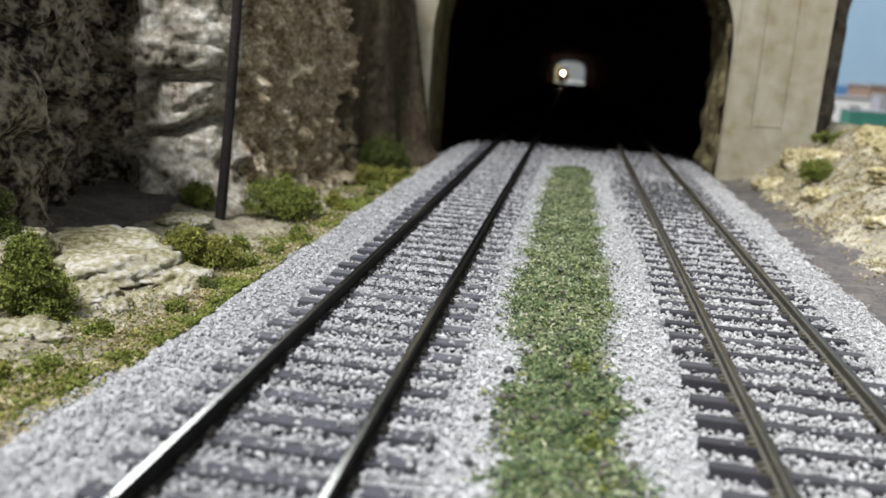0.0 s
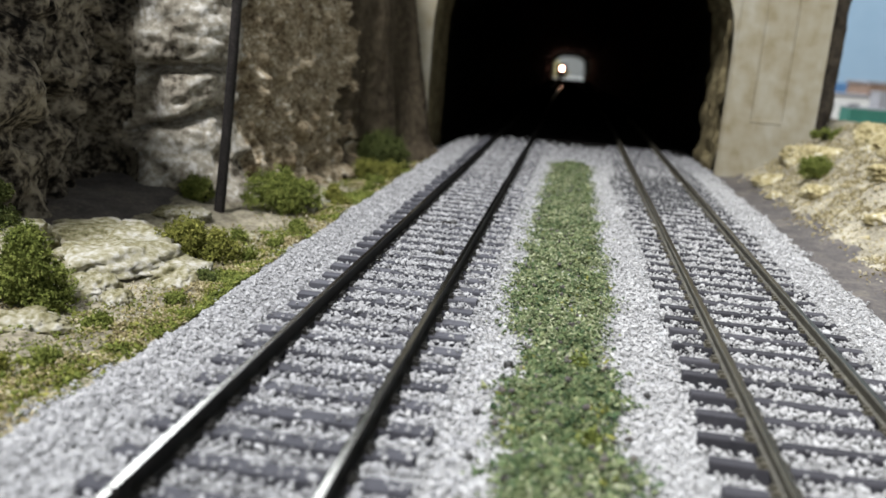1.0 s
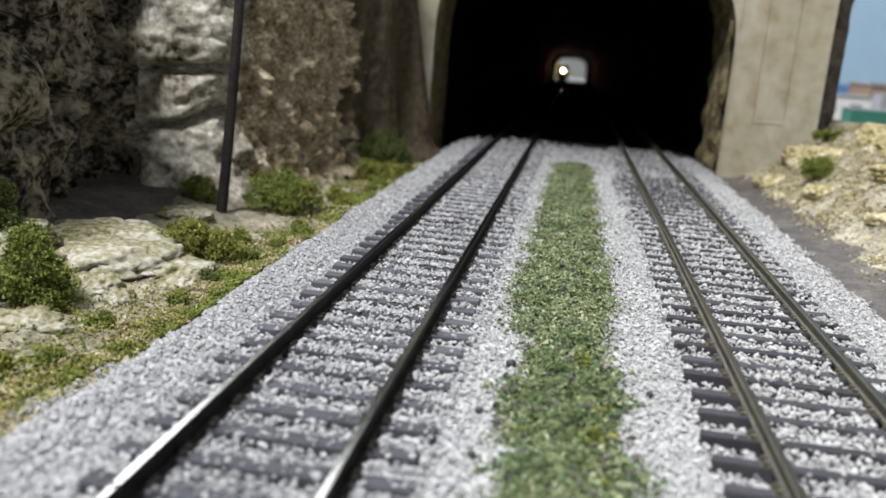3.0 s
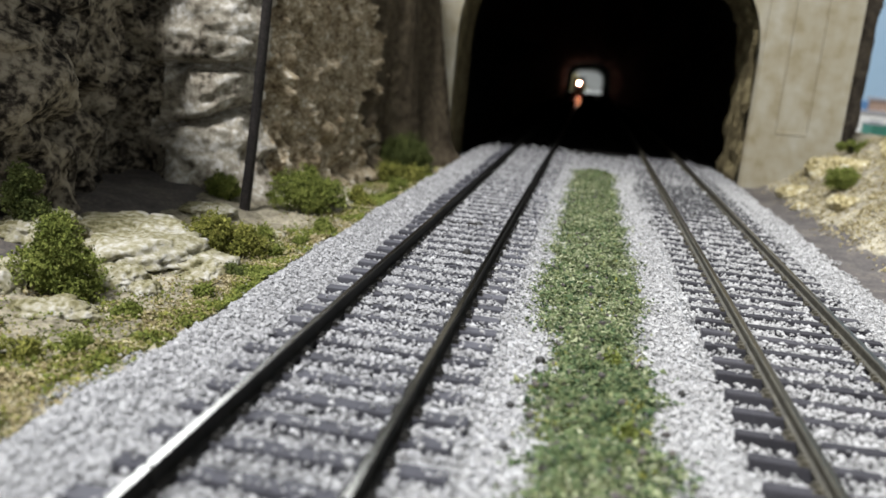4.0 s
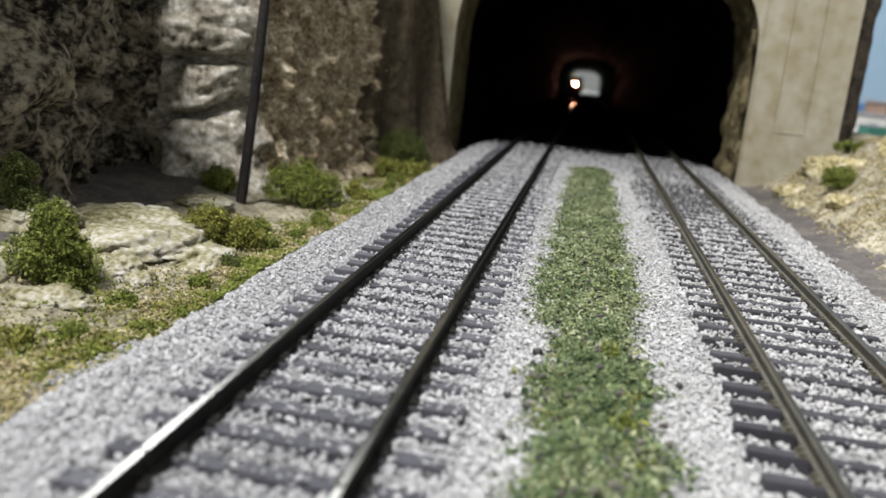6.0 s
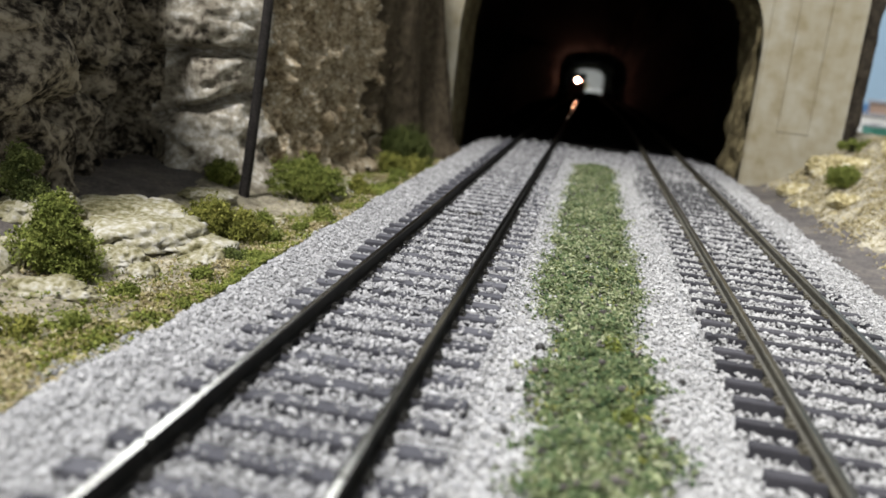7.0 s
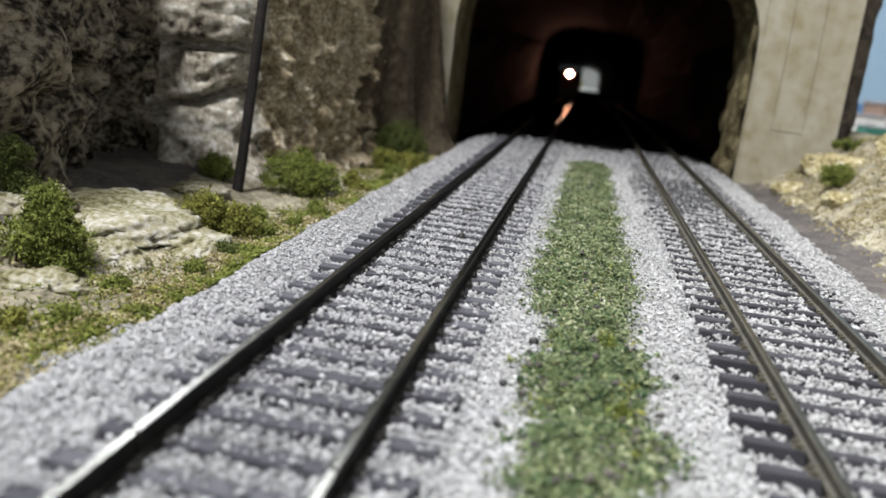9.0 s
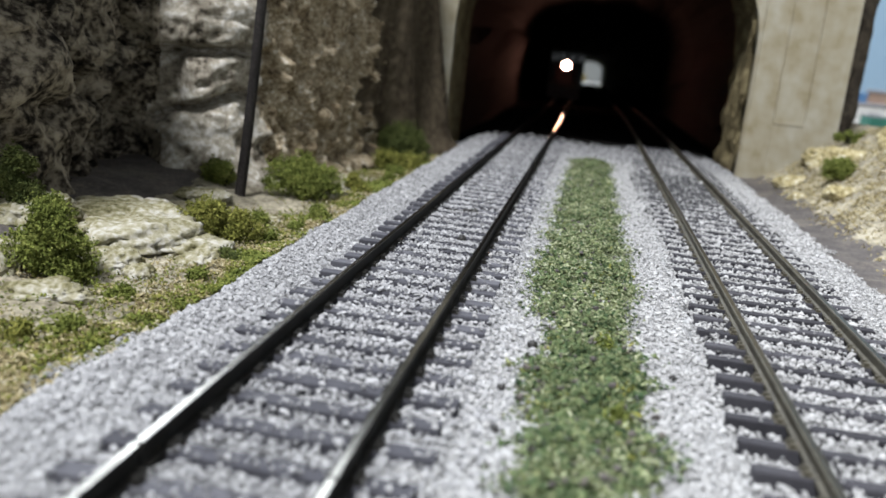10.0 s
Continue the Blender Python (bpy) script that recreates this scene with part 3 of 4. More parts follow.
def crumbs(name, pts, size, mat, label, category, fine=False, ragged=0.35, flat=0.8, top=None, stuff=True):
    """Many small irregular grains at the given places."""
    v, f = seed_shape(fine)
    n = len(pts)
    g = np.random.default_rng(len(pts) + int(size * 1000))
    q = g.normal(size=(n, 4))
    q /= np.linalg.norm(q, axis=1)[:, None]
    a, b, c, d = q.T
    R = np.stack([1 - 2 * (c * c + d * d), 2 * (b * c - a * d), 2 * (b * d + a * c), 2 * (b * c + a * d), 1 - 2 * (b * b + d * d), 2 * (c * d - a * b),
                  2 * (b * d - a * c), 2 * (c * d + a * b), 1 - 2 * (b * b + c * c)], 1).reshape(n, 3, 3)
    s = size * 0.5 * g.lognormal(0, 0.28, (n, 1, 1)) * g.uniform(0.65, 1.25, (n, 1, 3))
    p = v[None] * s * (1 + ragged * g.uniform(-1, 1, (n, len(v), 1)))
    p = np.einsum("nij,nkj->nki", R, p)
    p[:, :, 2] *= flat
    p = p + np.asarray(pts)[:, None, :]
    faces = (f[None] + (np.arange(n) * len(v))[:, None, None]).reshape(-1, 3)
    ob = mesh_from(name, p.reshape(-1, 3), faces, mat)
    if top:
        ob.parent = top
        return ob
    return tagged(ob, label, category, kind="stuff" if stuff else "")


GRASS_L = ([0, 7.5, 8.4, 9.9, 11.0, 11.9, 12.7, 13.6, 15.4, 17.5, 21, 34.3], [2.4, 2.48, 2.52, 2.22, 2.45, 2.60, 2.3, 2.15, 2.0, 2.14, 2.15, 2.35])
GRASS_R = ([0, 7.9, 9.2, 10.4, 11.6, 12.6, 13.6, 14.6, 18.6, 24.4, 35], [3.45, 3.55, 3.45, 3.6, 3.34, 3.36, 3.48, 3.64, 3.55, 3.46, 3.32])


def tie_phase(x, y):
    """How far a place lies inside a sleeper's outline: True on a sleeper; which track: 0, 1."""
    left = (np.abs(x) < 1.5) & (((y - 7.74) % PITCH) < 0.27)
    right = (np.abs(x - SPACING) < 1.48) & (((y - 8.62) % PITCH) < 0.18)
    return left, right


def ballast():
    for name, y0, y1, density, fine, size in (("gravel", 2.0, 11, 430, True, 0.054), ("gravel", 11, 20, 370, False, 0.064), ("gravel", 20, 47, 220, False, 0.078)):
        n = int((y1 - y0) * 13.2 * density)
        x, y = rng.uniform(-3.9, 9.3, n), rng.uniform(y0, y1, n)
        gl, gr = np.interp(y, *GRASS_L), np.interp(y, *GRASS_R)
        keep = np.ones(n, bool)
        wob = 0.45 * (soft_noise(y, x, 0.5, 2) - 0.5)
        keep &= (x > -3.35 + wob + 0.9 * (many_noise(y, y * 0, 1.4, 19) - 0.5) + 0.16 * rng.normal(size=n)) & (x < 8.85 + wob + 0.1 * rng.normal(size=n))
        keep &= ~((x > gl + 0.12) & (x < gr - 0.12) & (rng.random(n) < 0.80) & (y < 34.6))
        # thins out over the near-black floor, so the mouth fades to dark
        keep &= rng.random(n) > ease((y - 37.5) / 7)
        left, right = tie_phase(x, y)
        cover = many_noise(x, y, 1.6, 8)
        bare = 0.80 - 0.67 * ease((y - 9.0) / 3.5) * (np.abs(x) < 0.85) * ease((cover - 0.30) / 0.12) - 0.25 * ease((y - 17) / 6)
        keep &= ~(left & (rng.random(n) < np.where((x < -0.87) | ((x > 0.87) & (y < 17)), 0.84 + 0.1 * ease((y - 10) / 3), bare)))
        keep &= ~(right & (rng.random(n) < 0.95 - 0.35 * ease((y - 15) / 8)))
        for rail in (-0.87, 0.87, SPACING - 0.845, SPACING + 0.845):
            keep &= np.abs(x - rail) > 0.12
        x, y = x[keep], y[keep]
        left, right = tie_phase(x, y)
        inner = np.abs(x) < 1.6
        other = np.abs(x - SPACING) < 1.6
        z = ground_height(x, y) + rng.uniform(0.0, 0.06, len(x))
        z = np.where(inner, -0.30 + rng.uniform(-0.04, 0.04, len(x)), z)
        z = np.where((x < -0.9) & (x > -1.75), -0.31 - 0.05 * ease((y - 11) / 4) + rng.uniform(-0.03, 0.04, len(x)), z)
        z = np.where(other, -0.235 + rng.uniform(-0.05, 0.04, len(x)) - 0.08 * (x < SPACING - 0.87) * ease((15 - y) / 5), z)
        z = np.where(left, -0.24 + rng.uniform(0, 0.02, len(x)), np.where(right, -0.18 + rng.uniform(0, 0.02, len(x)), z))
        P = np.stack([x, y, z], 1)
        pale = x + 0.6 * rng.normal(size=len(x)) > 1.7
        soiled = (np.abs(x - SPACING) < 1.75) & (y > 22) & (y < 36) & (many_noise(x, y, 2.6, 31) + 0.12 * rng.normal(size=len(x)) > 0.52)
        crumbs(name, P[soiled], size, GRAVEL_SOILED, "dark soiled gravel between the rails", "gravel", fine) if soiled.any() else None
        P, pale, x, y = P[~soiled], pale[~soiled], x[~soiled], y[~soiled]
        # soiled between the near rails; from y 32.5 on, shade painted as darker grains
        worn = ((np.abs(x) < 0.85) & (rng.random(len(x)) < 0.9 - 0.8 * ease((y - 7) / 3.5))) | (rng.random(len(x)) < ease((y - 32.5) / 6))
        crumbs(name, P[worn], size, GRAVEL_WORN_SHADED, "oily gravel between the rails, and gravel with painted-in shade at the tunnel mouth", "gravel", fine)
        P, pale = P[~worn], pale[~worn]
        crumbs(name, P[~pale], size, GRAVEL, "loose grey gravel ballast round the sleepers", "gravel", fine)
        crumbs(name, P[pale], size, GRAVEL_PALE, "loose pale gravel ballast between and beside the tracks", "gravel", fine)


ballast()


def turf():
    n = 110000
    y = rng.uniform(2.0, 34.8, n)
    gl, gr = np.interp(y, *GRASS_L), np.interp(y, *GRASS_R)
    u = rng.random(n)
    x = gl + (gr - gl) * u + (0.06 + 0.16 * soft_noise(y, u, 0.45, 21)) * rng.normal(size=n) + 0.22 * (soft_noise(y, u > 0.5, 0.35, 23) - 0.5)
    z = ground_height(x, y) + 0.04 + 0.20 * rng.random(n) * ease((many_noise(x, y, 0.45, 6) - 0.25) / 0.45)
    pick = rng.random(n) + 0.8 * (many_noise(x, y, 1.0, 2) - 0.5) > 0.36 + 0.26 * ease((13 - y) / 3)
    tan = (rng.random(n) < 0.03 + 0.06 * ease((12 - y) / 3)) & (many_noise(x, y, 0.5, 27) > 0.5)
    crumbs("grass", np.stack([x, y, z], 1)[tan], 0.055, LEAF_DULL, "olive foam crumbs in the grass strip", "grass", "flake", 0.5)
    dead = rng.random(n) < 0.005 + 0.008 * ease((13 - y) / 3)
    crumbs("grass", np.stack([x, y, z + 0.03], 1)[dead], 0.06, DIRT_AND_SHADE, "dark brown crumbs in the grass strip", "grass", True, 0.5)
    pick, x, y, z = pick[~tan], x[~tan], y[~tan], z[~tan]
    crumbs("grass", np.stack([x, y, z], 1)[pick], 0.052, TURF, "green foam grass strip between the two tracks", "grass", "flake", 0.5)
    crumbs("grass", np.stack([x, y, z], 1)[~pick], 0.062, TURF_DARK, "dark green foam grass between the two tracks", "grass", "flake", 0.5)
    # scattered cover beside the gravel on the left
    n = 170000
    y = rng.uniform(5, 37, n)
    x = -3.2 - np.abs(rng.normal(size=n)) * (0.6 + 1.4 * ease((16 - y) / 6))
    patch = many_noise(x, y, 1.3, 11)
    keep = (patch > 0.47) | (rng.random(n) < 0.14)
    x, y, patch = x[keep], y[keep], patch[keep]
    z = ground_height(x, y) + 0.10 * rng.random(len(x)) + 0.25 * np.clip(patch - 0.5, 0, 1)
    P = np.stack([x, y, z], 1)
    pick = 0.62 * rng.random(len(x)) + 0.27 + (many_noise(x, y, 0.8, 13) - 0.5) * 2.2
    crumbs("ground_cover", P[pick > 0.61], 0.05, LEAF, "green foam weeds along the gravel edge", "weeds", "flake", 0.5)
    crumbs("ground_cover", P[(pick <= 0.61) & (pick > 0.39)], 0.05, LEAF_DULL, "olive foam weeds along the gravel edge", "weeds", "flake", 0.5)
    crumbs("ground_cover", P[pick <= 0.39], 0.056, OCHRE, "tan foam crumbs along the gravel edge", "weeds", "flake", 0.5)
    # ochre turf and stone chips on the bank to the right
    n = 60000
    y = rng.uniform(8, 38, n)
    x = rng.uniform(9.2, 17, n)
    keep = rng.random(n) < ease((x - 9.0 - 1.2 * many_noise(x, y, 1.5, 3)) / 1.5) * (0.2 + 0.8 * (many_noise(x, y, 1.2, 17) > 0.48))
    x, y = x[keep], y[keep]
    z = ground_height(x, y) + 0.05 * rng.random(len(x))
    crumbs("bank_turf", np.stack([x, y, z], 1), 0.085, OCHRE, "ochre and tan foam turf on the rocky bank", "turf", "flake", 0.5)


turf()


# ---- rocks, shrubs, pole ----
def rock(at, size, mat, label, seed, turn=0, group="rocks beside the track"):
    bm = bmesh.new()
    bmesh.ops.create_icosphere(bm, subdivisions=5, radius=1)
    o = Vector((seed * 3.7, seed * 1.3, seed * 2.1))
    r = random.Random(seed)
    # broken faces: the boulder lies inside a set of tilted planes
    planes = [(Vector((r.gauss(0, 1), r.gauss(0, 1), r.gauss(0, 0.8))).normalized(), r.uniform(0.62, 1.0)) for _ in range(26)]
    planes.append((Vector((r.uniform(-0.25, 0.25), r.uniform(-0.35, 0.1), 1)).normalized(), r.uniform(0.7, 0.85)))
    for v in bm.verts:
        p = v.co.normalized()
        reach = sum((max(0.05, p.dot(q)) / d) ** 26 for q, d in planes) ** (-1 / 26)
        k = min(1.15, reach) * (1 + 0.12 * noise.fractal(p * 1.7 + o, 0.8, 2, 4)) + 0.07 * noise.fractal(p * 4.5 + o, 0.6, 2.2, 5)
        k -= 0.25 * max(0.0, noise.noise(p * 2.6 + o) - 0.2)
        k -= 0.10 * max(0.0, 0.07 - abs(noise.noise(p * 1.6 - o))) / 0.07
        v.co = Vector((p.x * size[0], p.y * size[1], max(p.z, -0.5) * size[2])) * k * 1.15
    for f in bm.faces:
        f.smooth = True
    ob = part("rock", bm, mat)
    ob.matrix_basis = pose(at[0] * CM, at[1] * CM, at[2] * CM, 0, 0, turn)
    return tagged(ob, label, "rock", group)


def gz(x, y):
    return float(ground_height(np.array([x]), np.array([y]))[0])


for i, (x, y, sx, sy, sz, turn, up) in enumerate([
    (-6.6, 16.5, 1.3, 1.2, 0.42, 20, 0.0), (-6.1, 15.2, 1.4, 1.5, 0.55, -15, 0.02), (-4.95, 15.4, 0.85, 0.95, 0.42, 40, 0.0),
    (-4.35, 14.7, 0.46, 0.5, 0.34, 10, 0.0), (-5.5, 11.7, 0.8, 0.42, 0.32, 8, 0.0), (-6.8, 12.2, 0.62, 0.55, 0.46, -20, 0.0),
    (-6.7, 19.6, 0.8, 0.7, 0.25, 35, 0.0), (-5.0, 18.6, 0.8, 0.6, 0.25, 0, 0.0), (-4.2, 22.4, 0.5, 0.7, 0.3, 15, 0.0), (-7.8, 14.6, 0.9, 1.0, 0.45, 0, 0.0),
    (-4.5, 25.0, 0.5, 0.8, 0.35, 0, 0.0), (-5.5, 13.6, 0.55, 0.5, 0.36, 30, 0.0), (-4.9, 13.3, 0.34, 0.3, 0.25, 0, 0.0), (-6.2, 10.6, 0.5, 0.4, 0.2, 10, 0.0),
    (-5.2, 10.0, 0.4, 0.3, 0.16, 0, 0.0), (-5.8, 24.0, 0.6, 0.6, 0.4, 0, 0.0)]):
    rock((x, y, gz(x, y) + up), (sx, sy, sz), LEDGE, "pale washed plaster boulder with mossy cracks", i + 1, turn)
for i, (x, y, sx, sy, sz, turn) in enumerate([
    (12.2, 33.5, 0.9, 0.8, 0.55, 0), (13.6, 31.0, 0.9, 0.9, 0.55, 30), (12.6, 27.5, 0.7, 0.6, 0.32, 10), (11.2, 30.0, 0.6, 0.5, 0.3, 50), (10.6, 34.5, 0.6, 0.5, 0.35, 0),
    (13.3, 24.0, 0.8, 0.6, 0.4, 20), (11.3, 24.5, 0.35, 0.3, 0.2, 0), (14.5, 35.0, 0.9, 0.8, 0.6, 0), (12.6, 21.5, 0.6, 0.7, 0.3, 70), (11.9, 36.3, 0.7, 0.5, 0.45, 0),
    (14.9, 28.0, 0.9, 1.0, 0.5, 15), (10.2, 31.5, 0.3, 0.25, 0.18, 0)]):
    rock((x, y, gz(x, y)), (sx * 1.25, sy * 1.25, sz * 1.2), BANK_ROCK, "tan plaster rock set in the ochre bank", i + 31, turn, "rocks in the bank")


def shrub(at, w, h, mat, label, seed, lumps=9, count=1500, depth=None):
    top = thing("shrub", at, label, "shrub", "foam shrubs")
    g = np.random.default_rng(seed)
    depth = depth or w
    pts = []
    for k in range(lumps):
        u = k / max(1, lumps - 1)
        a = g.uniform(0, 6.283)
        if w > 1.15 * h:
            # low and spreading: lumps side by side, the middle ones higher
            r = (0.36 if lumps < 12 else 0.29) * h * g.uniform(0.55, 1.35)
            d = math.sqrt(g.uniform(0, 1))
            c = np.array([math.cos(a) * d * (0.5 * w - r * 0.8), math.sin(a) * d * (0.5 * depth - r * 0.8), r * 0.6 + g.uniform(0.3, 1.0) * (h - 1.6 * r) * (1 - 0.6 * d)])
        else:
            # upright: lumps stacked to a blunt uneven tip
            r = (0.34 - 0.15 * u) * w * g.uniform(0.85, 1.25)
            spread = 0.36 * (1 - 0.7 * u) * g.uniform(0.5, 1.1)
            c = np.array([math.cos(a) * spread * w, math.sin(a) * spread * depth, r * 0.7 + u * (h - 1.6 * r)])
        # each lump is a cluster of small ragged tufts
        r *= 0.86
        tufts = max(9, int(44 * r * r / 0.09))
        d = g.normal(size=(tufts, 3))
        d /= np.linalg.norm(d, axis=1)[:, None]
        mids = c + d * r * g.uniform(0.5, 1.25, (tufts, 1))
        m = max(14, int(count * 6.0) // (lumps * tufts))
        q = g.normal(size=(tufts, m, 3)) * g.uniform(0.035, 0.075, (tufts, 1, 1))
        pts.append((mids[:, None, :] + q).reshape(-1, 3))
    P = np.concatenate(pts)
    P = P[P[:, 2] > -0.05]
    ob = crumbs("foliage", P, 0.043, mat, "", "", "flake", 0.5, 1.0, top)
    bm = bmesh.new()
    for k in range(3):
        a = k * 2.1 + seed
        rod(bm, (0, 0, -0.15), (0.25 * w * math.cos(a), 0.25 * depth * math.sin(a), 0.55 * h), 0.04, 0.015, 6)
    part("stem", bm, WOOD, top)
    return top


for x, y, w, h, m, lab, seed, lumps, count, dep in [
    (-5.98, 12.4, 1.12, 1.36, LEAF, "upright green foam shrub beside pale boulders", 3, 12, 3600, 0.8),
    (-5.0, 16.4, 2.3, 1.0, LEAF_DULL, "olive foam shrub spilling over a boulder", 4, 10, 2800, 1.0),
    (-4.85, 21.9, 2.7, 1.35, LEAF, "rounded green foam shrub by the pole", 5, 13, 4600, 1.2),
    (-6.95, 21.4, 1.3, 0.85, LEAF, "low green foam shrub against the cliff", 6, 7, 1300, 0.8),
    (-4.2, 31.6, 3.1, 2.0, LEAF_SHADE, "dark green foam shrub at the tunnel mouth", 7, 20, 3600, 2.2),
    (-4.0, 29.3, 2.2, 0.95, LEAF_DULL, "green foam shrub at the tunnel mouth", 8, 8, 1500, 1.0),
    (-4.15, 24.6, 0.55, 0.55, LEAF_DULL, "small round olive foam shrub", 9, 5, 700, 0.5),
    (-3.75, 20.0, 0.6, 0.4, LEAF, "small green foam tuft on the gravel edge", 10, 5, 600, 0.5),
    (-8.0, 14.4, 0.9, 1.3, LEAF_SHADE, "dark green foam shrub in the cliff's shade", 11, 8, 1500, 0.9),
    (-4.0, 15.0, 0.5, 0.3, LEAF_SHADE, "small dark green foam tuft", 12, 4, 500, 0.5),
    (11.3, 31.3, 1.3, 0.9, LEAF, "bright green foam shrub on the ochre bank", 13, 8, 1500, 0.9),
    (13.0, 36.4, 1.3, 0.6, LEAF, "low green foam shrub by the portal's foot", 14, 7, 1200, 0.8),
    (13.2, 26.0, 0.5, 0.35, LEAF, "small green foam tuft on the bank", 15, 4, 500, 0.4)]:
    shrub((x, y, gz(x, y)), w, h, m, lab, seed, lumps, count, dep)
for i, (x, y, w, h) in enumerate([(-3.7, 18.2, 0.5, 0.3), (-3.6, 23.6, 0.6, 0.35), (-3.6, 26.6, 0.7, 0.4), (-4.3, 11.9, 0.55, 0.28), (-4.9, 9.9, 0.6, 0.3), (-4.2, 10.3, 0.4, 0.22),
                                  (-3.9, 13.4, 0.45, 0.25), (-5.6, 9.0, 0.5, 0.3), (-4.6, 18.2, 0.5, 0.35), (-3.75, 16.6, 0.4, 0.25), (-5.9, 18.6, 0.6, 0.35), (-3.65, 28.2, 0.6, 0.4)]):
    shrub((x, y, gz(x, y)), w, h, (LEAF, LEAF_DULL, LEAF)[i % 3], "small foam tuft of weeds beside the gravel", 40 + i, 5, 260, w)


def pole():
    x, y = -6.30, 21.0
    top = thing("utility_pole", (x, y, gz(x, y)), "dark weathered wooden utility pole beside the shrubs", "utility pole")
    bm = bmesh.new()
    rings = []
    for k in range(15):
        t = k / 14
        r = 0.142 - 0.03 * t
        c = Vector((0.73 * t + 0.02 * math.sin(t * 7), 0, -0.3 + 10.0 * t))
        rings.append([bm.verts.new(c + Vector((r * math.cos(a), r * math.sin(a), 0)) * (1 + 0.06 * noise.noise(Vector((math.cos(a) * 2, math.sin(a) * 2, t * 6))))) for a in [6.28319 * i / 14 for i in range(14)]])
    for a, b in zip(rings, rings[1:]):
        for i in range(14):
            bm.faces.new((a[i], a[(i + 1) % 14], b[(i + 1) % 14], b[i]))
    bm.faces.new(rings[-1])
    part("shaft", bm, WOOD, top)
    bm = bmesh.new()
    box(bm, -1.3, 1.3, -0.2, -0.09, 8.9, 9.05, 0, 0.02)
    part("crossarm", bm, WOOD, top)


pole()


def pebble(at, r, label, seed):
    bm = bmesh.new()
    bmesh.ops.create_icosphere(bm, subdivisions=2, radius=r)
    for v in bm.verts:
        v.co *= 1 + 0.25 * noise.noise(v.co * 9 + Vector((seed, 0, 0)))
    ob = part("pebble", bm, IRON)
    ob.matrix_basis = pose(at[0] * CM, at[1] * CM, at[2] * CM)
    tagged(ob, label, "pebble")


def twig(a, b, r, label):
    top = thing("twig", a, label, "twig")
    bm = bmesh.new()
    n, d = 6, Vector(b) - Vector(a)
    pts = [d * (k / n) + Vector((0, 0.03 * math.sin(k * 1.9), 0.02 * math.sin(k * 2.3))) for k in range(n + 1)]
    for k in range(n):
        rod(bm, pts[k], pts[k + 1], r * (1 - 0.1 * k), r * (0.9 - 0.1 * k), 7)
    part("stick", bm, WOOD, top)


twig((0.10, 19.9, -0.22), (-0.85, 19.8, -0.24), 0.05, "black broken twig lying between the rails")
pebble((0.12, 20.0, -0.24), 0.11, "black cinder lump at the twig's end", 4)
for i, (x, y, w) in enumerate([(2.9, 10.8, 0.24), (3.15, 10.1, 0.2), (2.7, 7.8, 0.26), (3.2, 11.3, 0.18), (2.95, 9.3, 0.22), (3.05, 8.3, 0.22), (2.6, 9.6, 0.18), (3.3, 8.9, 0.2)]):
    shrub((x, y, gz(x, y) + 0.06), w, w * 0.7, (TURF_DARK, LEAF)[i % 4 == 3], "small dark green foam clump in the grass strip", 70 + i, 4, 120, w)
for i, (x, y) in enumerate([(3.4, 9.5), (2.75, 10.3), (2.0, 8.2), (3.9, 8.0), (1.95, 9.4), (4.05, 10.6)]):
    pebble((x, y, gz(x, y) + 0.06), 0.05, "small brown cinder among grass and gravel", 8 + i)
rock((2.75, 22.4, gz(2.75, 22.4) + 0.12), (0.13, 0.08, 0.06), GRAVEL_PALE, "white stone chip on the grass strip", 61, 10, "")
pebble((2.2, 11.1, -0.31), 0.075, "dark cinder pebble on the gravel", 1)
pebble((0.28, 17.0, -0.27), 0.10, "black cinder lump between the rails", 2)
pebble((3.35, 30.0, -0.31), 0.08, "dark cinder pebble beside the grass", 3)


# ---- background cars and building ----
def boxcar(at, length, height, mat, label, turn=0):
    top = thing("freight_car", at, label, "freight car", "freight cars in the yard", turn)
    bm = bmesh.new()
    box(bm, 0, length, -1.7, 1.7, 0.9, 0.9 + height, 0, 0.06)
    part("body", bm, mat, top)
    bm = bmesh.new()
    box(bm, -0.1, length + 0.1, -1.75, 1.75, 0.9 + height, 1.05 + height, 0, 0.05)
    part("roof", bm, GREY_PAINT, top, "grey roof")
    bm = bmesh.new()
    box(bm, length * 0.42, length * 0.58, -1.78, -1.7, 1.0, 0.75 + height, 0, 0.02)
    part("door", bm, mat, top)
    for k in range(9):
        bm = bmesh.new()
        box(bm, length * (0.04 + 0.115 * k), length * (0.04 + 0.115 * k) + 0.12, -1.76, -1.7, 0.95, 0.85 + height)
        part("rib", bm, mat, top)
    bm = bmesh.new()
    box(bm, 0.1, length - 0.1, -1.2, 1.2, 0.55, 0.9, 0, 0.03)
    part("underframe", bm, IRON, top, "black underframe")
    for x in (1.4, 3.2, length - 3.2, length - 1.4):
        for y in (-0.9, 0.9):
            bm = bmesh.new()
            rod(bm, (x, y - 0.14, 0.52), (x, y + 0.14, 0.52), 0.52, 0.52, 18)
            part("wheel", bm, IRON, top)
    return top


YARD = -3.3
boxcar((30.6, 95, YARD), 17, 3.6, GREEN_PAINT, "green boxcar standing in the yard")
boxcar((37.5, 108, YARD), 17, 5.2, GREY_PAINT, "grey boxcar standing in the yard")


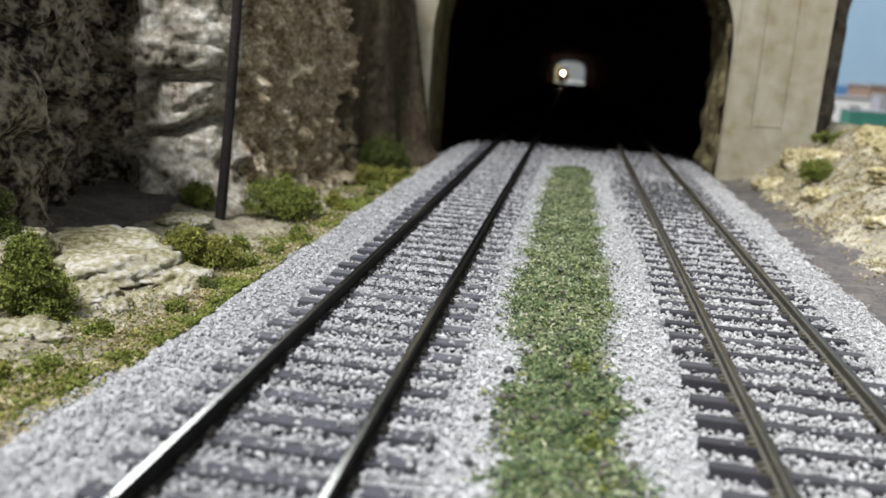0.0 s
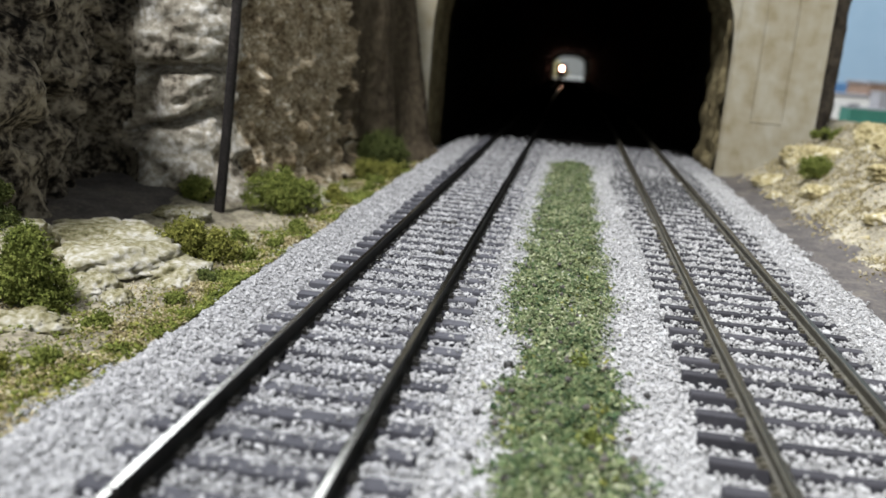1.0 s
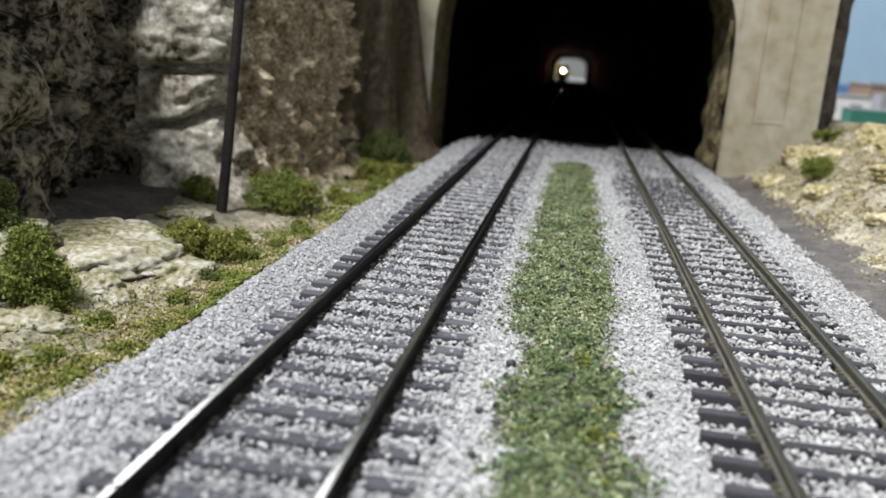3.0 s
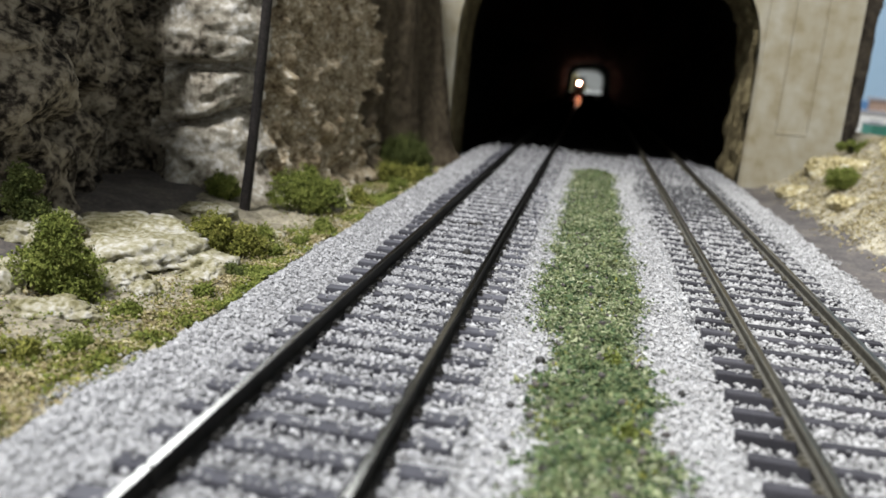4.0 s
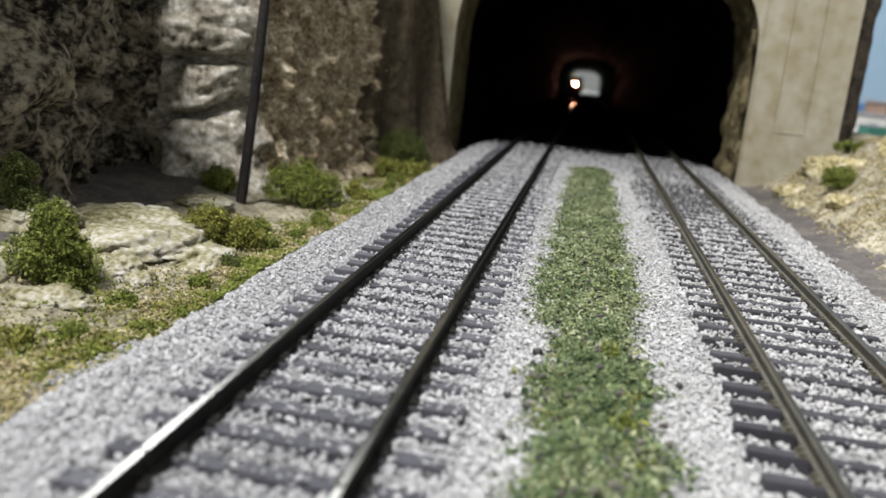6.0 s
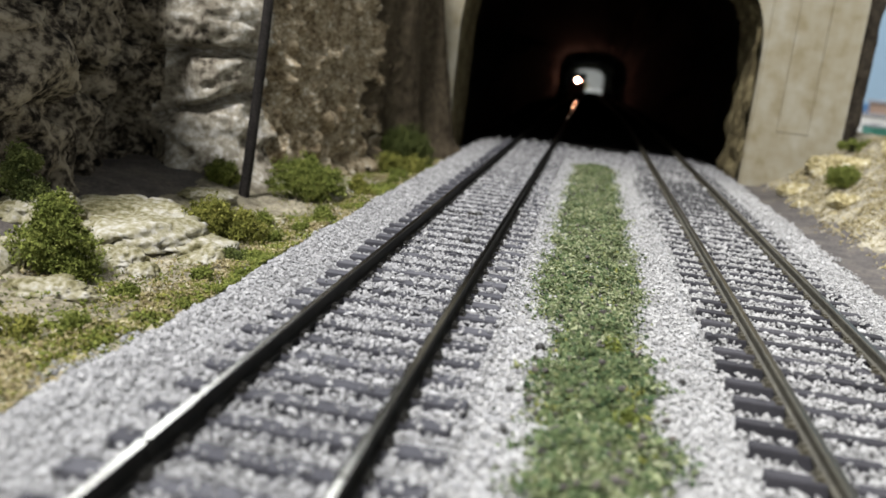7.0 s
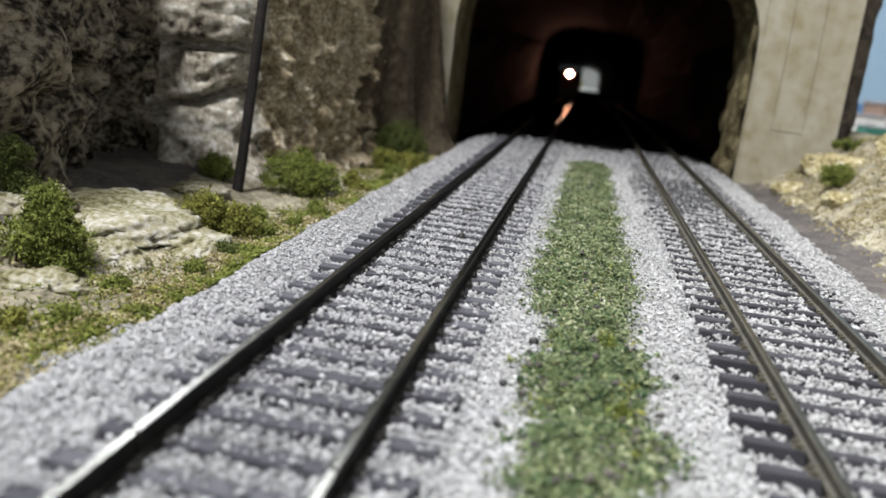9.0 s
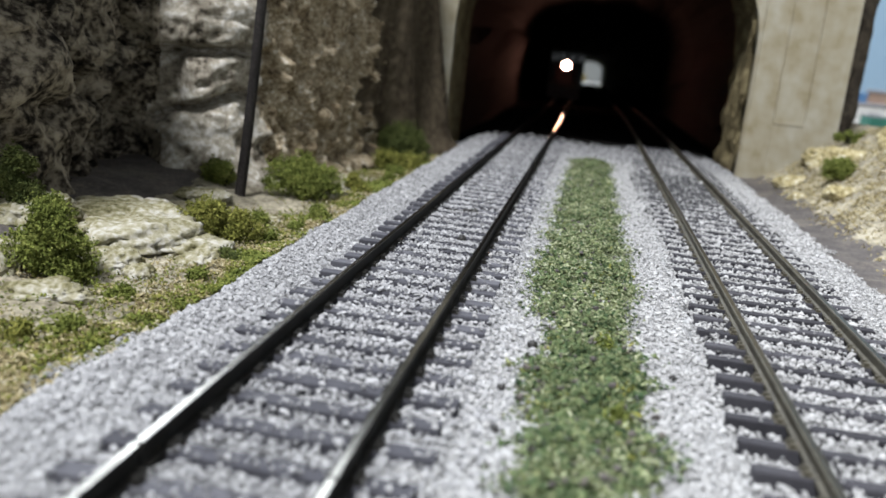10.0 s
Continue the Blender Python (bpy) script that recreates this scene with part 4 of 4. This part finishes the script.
def building(at, w, d, h, mat, label):
    top = thing("building", at, label, "building")
    bm = bmesh.new()
    box(bm, 0, w, 0, d, 0, h, 0, 0.05)
    part("wall", bm, mat, top)
    bm = bmesh.new()
    box(bm, -0.3, w + 0.3, -0.3, d + 0.3, h, h + 0.4, 0, 0.05)
    part("roof", bm, GREY_PAINT, top, "flat grey roof")
    for r in range(2):
        for k in range(int(w / 3.4)):
            bm = bmesh.new()
            box(bm, 1.2 + 3.4 * k, 2.8 + 3.4 * k, -0.06, 0.0, h * (0.2 + 0.4 * r), h * (0.42 + 0.4 * r))
            part("window", bm, GLASS, top)
    return top


building((45.0, 135, YARD), 26, 10, 7.0, BRICK, "brown brick warehouse in front of the backdrop")
building((36.0, 128, YARD), 9, 8, 5.0, PALE_PAINT, "pale low shed in front of the backdrop")


# ---- the train in the tunnel ----
def locomotive():
    top = thing("locomotive", (0, 330, 0), "dark diesel engine with a lit warm headlight on the track", "locomotive")
    bm = bmesh.new()
    box(bm, -1.55, 1.55, 3.4, 21.5, 1.35, 4.6, 0, 0.12)
    part("hood", bm, LOCO_DARK, top)
    bm = bmesh.new()
    box(bm, -1.0, 1.0, 0.55, 3.2, 1.35, 3.55, 0, 0.15)
    part("nose", bm, LOCO_RED, top, "dark maroon short nose")
    bm = bmesh.new()
    box(bm, -1.7, 1.7, 3.2, 6.2, 1.35, 5.0, 0, 0.12)
    cab = part("cab", bm, LOCO_DARK, top)
    for x in (-1.3, -0.45, 0.45, 1.3):
        bm = bmesh.new()
        box(bm, x - 0.32, x + 0.32, 3.14, 3.19, 3.75, 4.5, 0, 0.02)
        part("window", bm, GLASS, cab)
    bm = bmesh.new()
    box(bm, -1.7, 1.7, 0.1, 22.2, 1.05, 1.35, 0, 0.05)
    part("deck", bm, IRON, top)
    bm = bmesh.new()
    box(bm, -1.6, 1.6, 0.0, 0.3, 0.15, 1.05, 0, 0.05)
    part("pilot", bm, LOCO_RED, top, "dark maroon pilot plate")
    bm = bmesh.new()
    box(bm, -0.18, 0.18, -0.55, 0.05, 0.75, 1.05, 0, 0.04)
    part("coupler", bm, IRON, top)
    for x in (-1.5, -0.6, 0.6, 1.5):
        bm = bmesh.new()
        rod(bm, (x, 0.12, 1.3), (x, 0.12, 2.4), 0.03, 0.03, 6)
        part("handrail", bm, IRON, top)
    bm = bmesh.new()
    rod(bm, (0, 0.3, 3.35), (0, 0.6, 3.35), 0.42, 0.44, 20)
    lamp = part("headlight_housing", bm, IRON, top)
    bm = bmesh.new()
    rod(bm, (0, 0.26, 3.35), (0, 0.29, 3.35), 0.38, 0.38, 20)
    part("headlight", bm, LAMP, lamp, "glowing warm headlight")
    for x in (-1.1, 1.1):
        bm = bmesh.new()
        rod(bm, (x, 0.02, 1.5), (x, 0.2, 1.5), 0.10, 0.12, 14)
        part("ditch_light", bm, IRON, top)
    for y in (3.0, 5.6, 8.2, 14.6, 17.2, 19.8):
        for x in (-0.87, 0.87):
            bm = bmesh.new()
            rod(bm, (x - 0.13, y, 0.52), (x + 0.13, y, 0.52), 0.52, 0.52, 18)
            part("wheel", bm, IRON, top)
    for y in (5.6, 17.2):
        bm = bmesh.new()
        box(bm, -1.15, 1.15, y - 3.2, y + 3.2, 0.35, 1.0, 0, 0.08)
        part("bogie", bm, IRON, top)
    return top


engine = locomotive()


def motions():
    rows = []
    for t, y in ((0, 330), (2, 300), (4, 262), (5.5, 225), (7, 183), (8, 152), (9, 120), (10, 85)):
        dx, dz = (float(v) for v in shift(y))
        rows.append((t, pose(dx * CM, y * CM, dz * CM, -0.75, 0, 0.6)))
    walk(engine, rows)


motions()
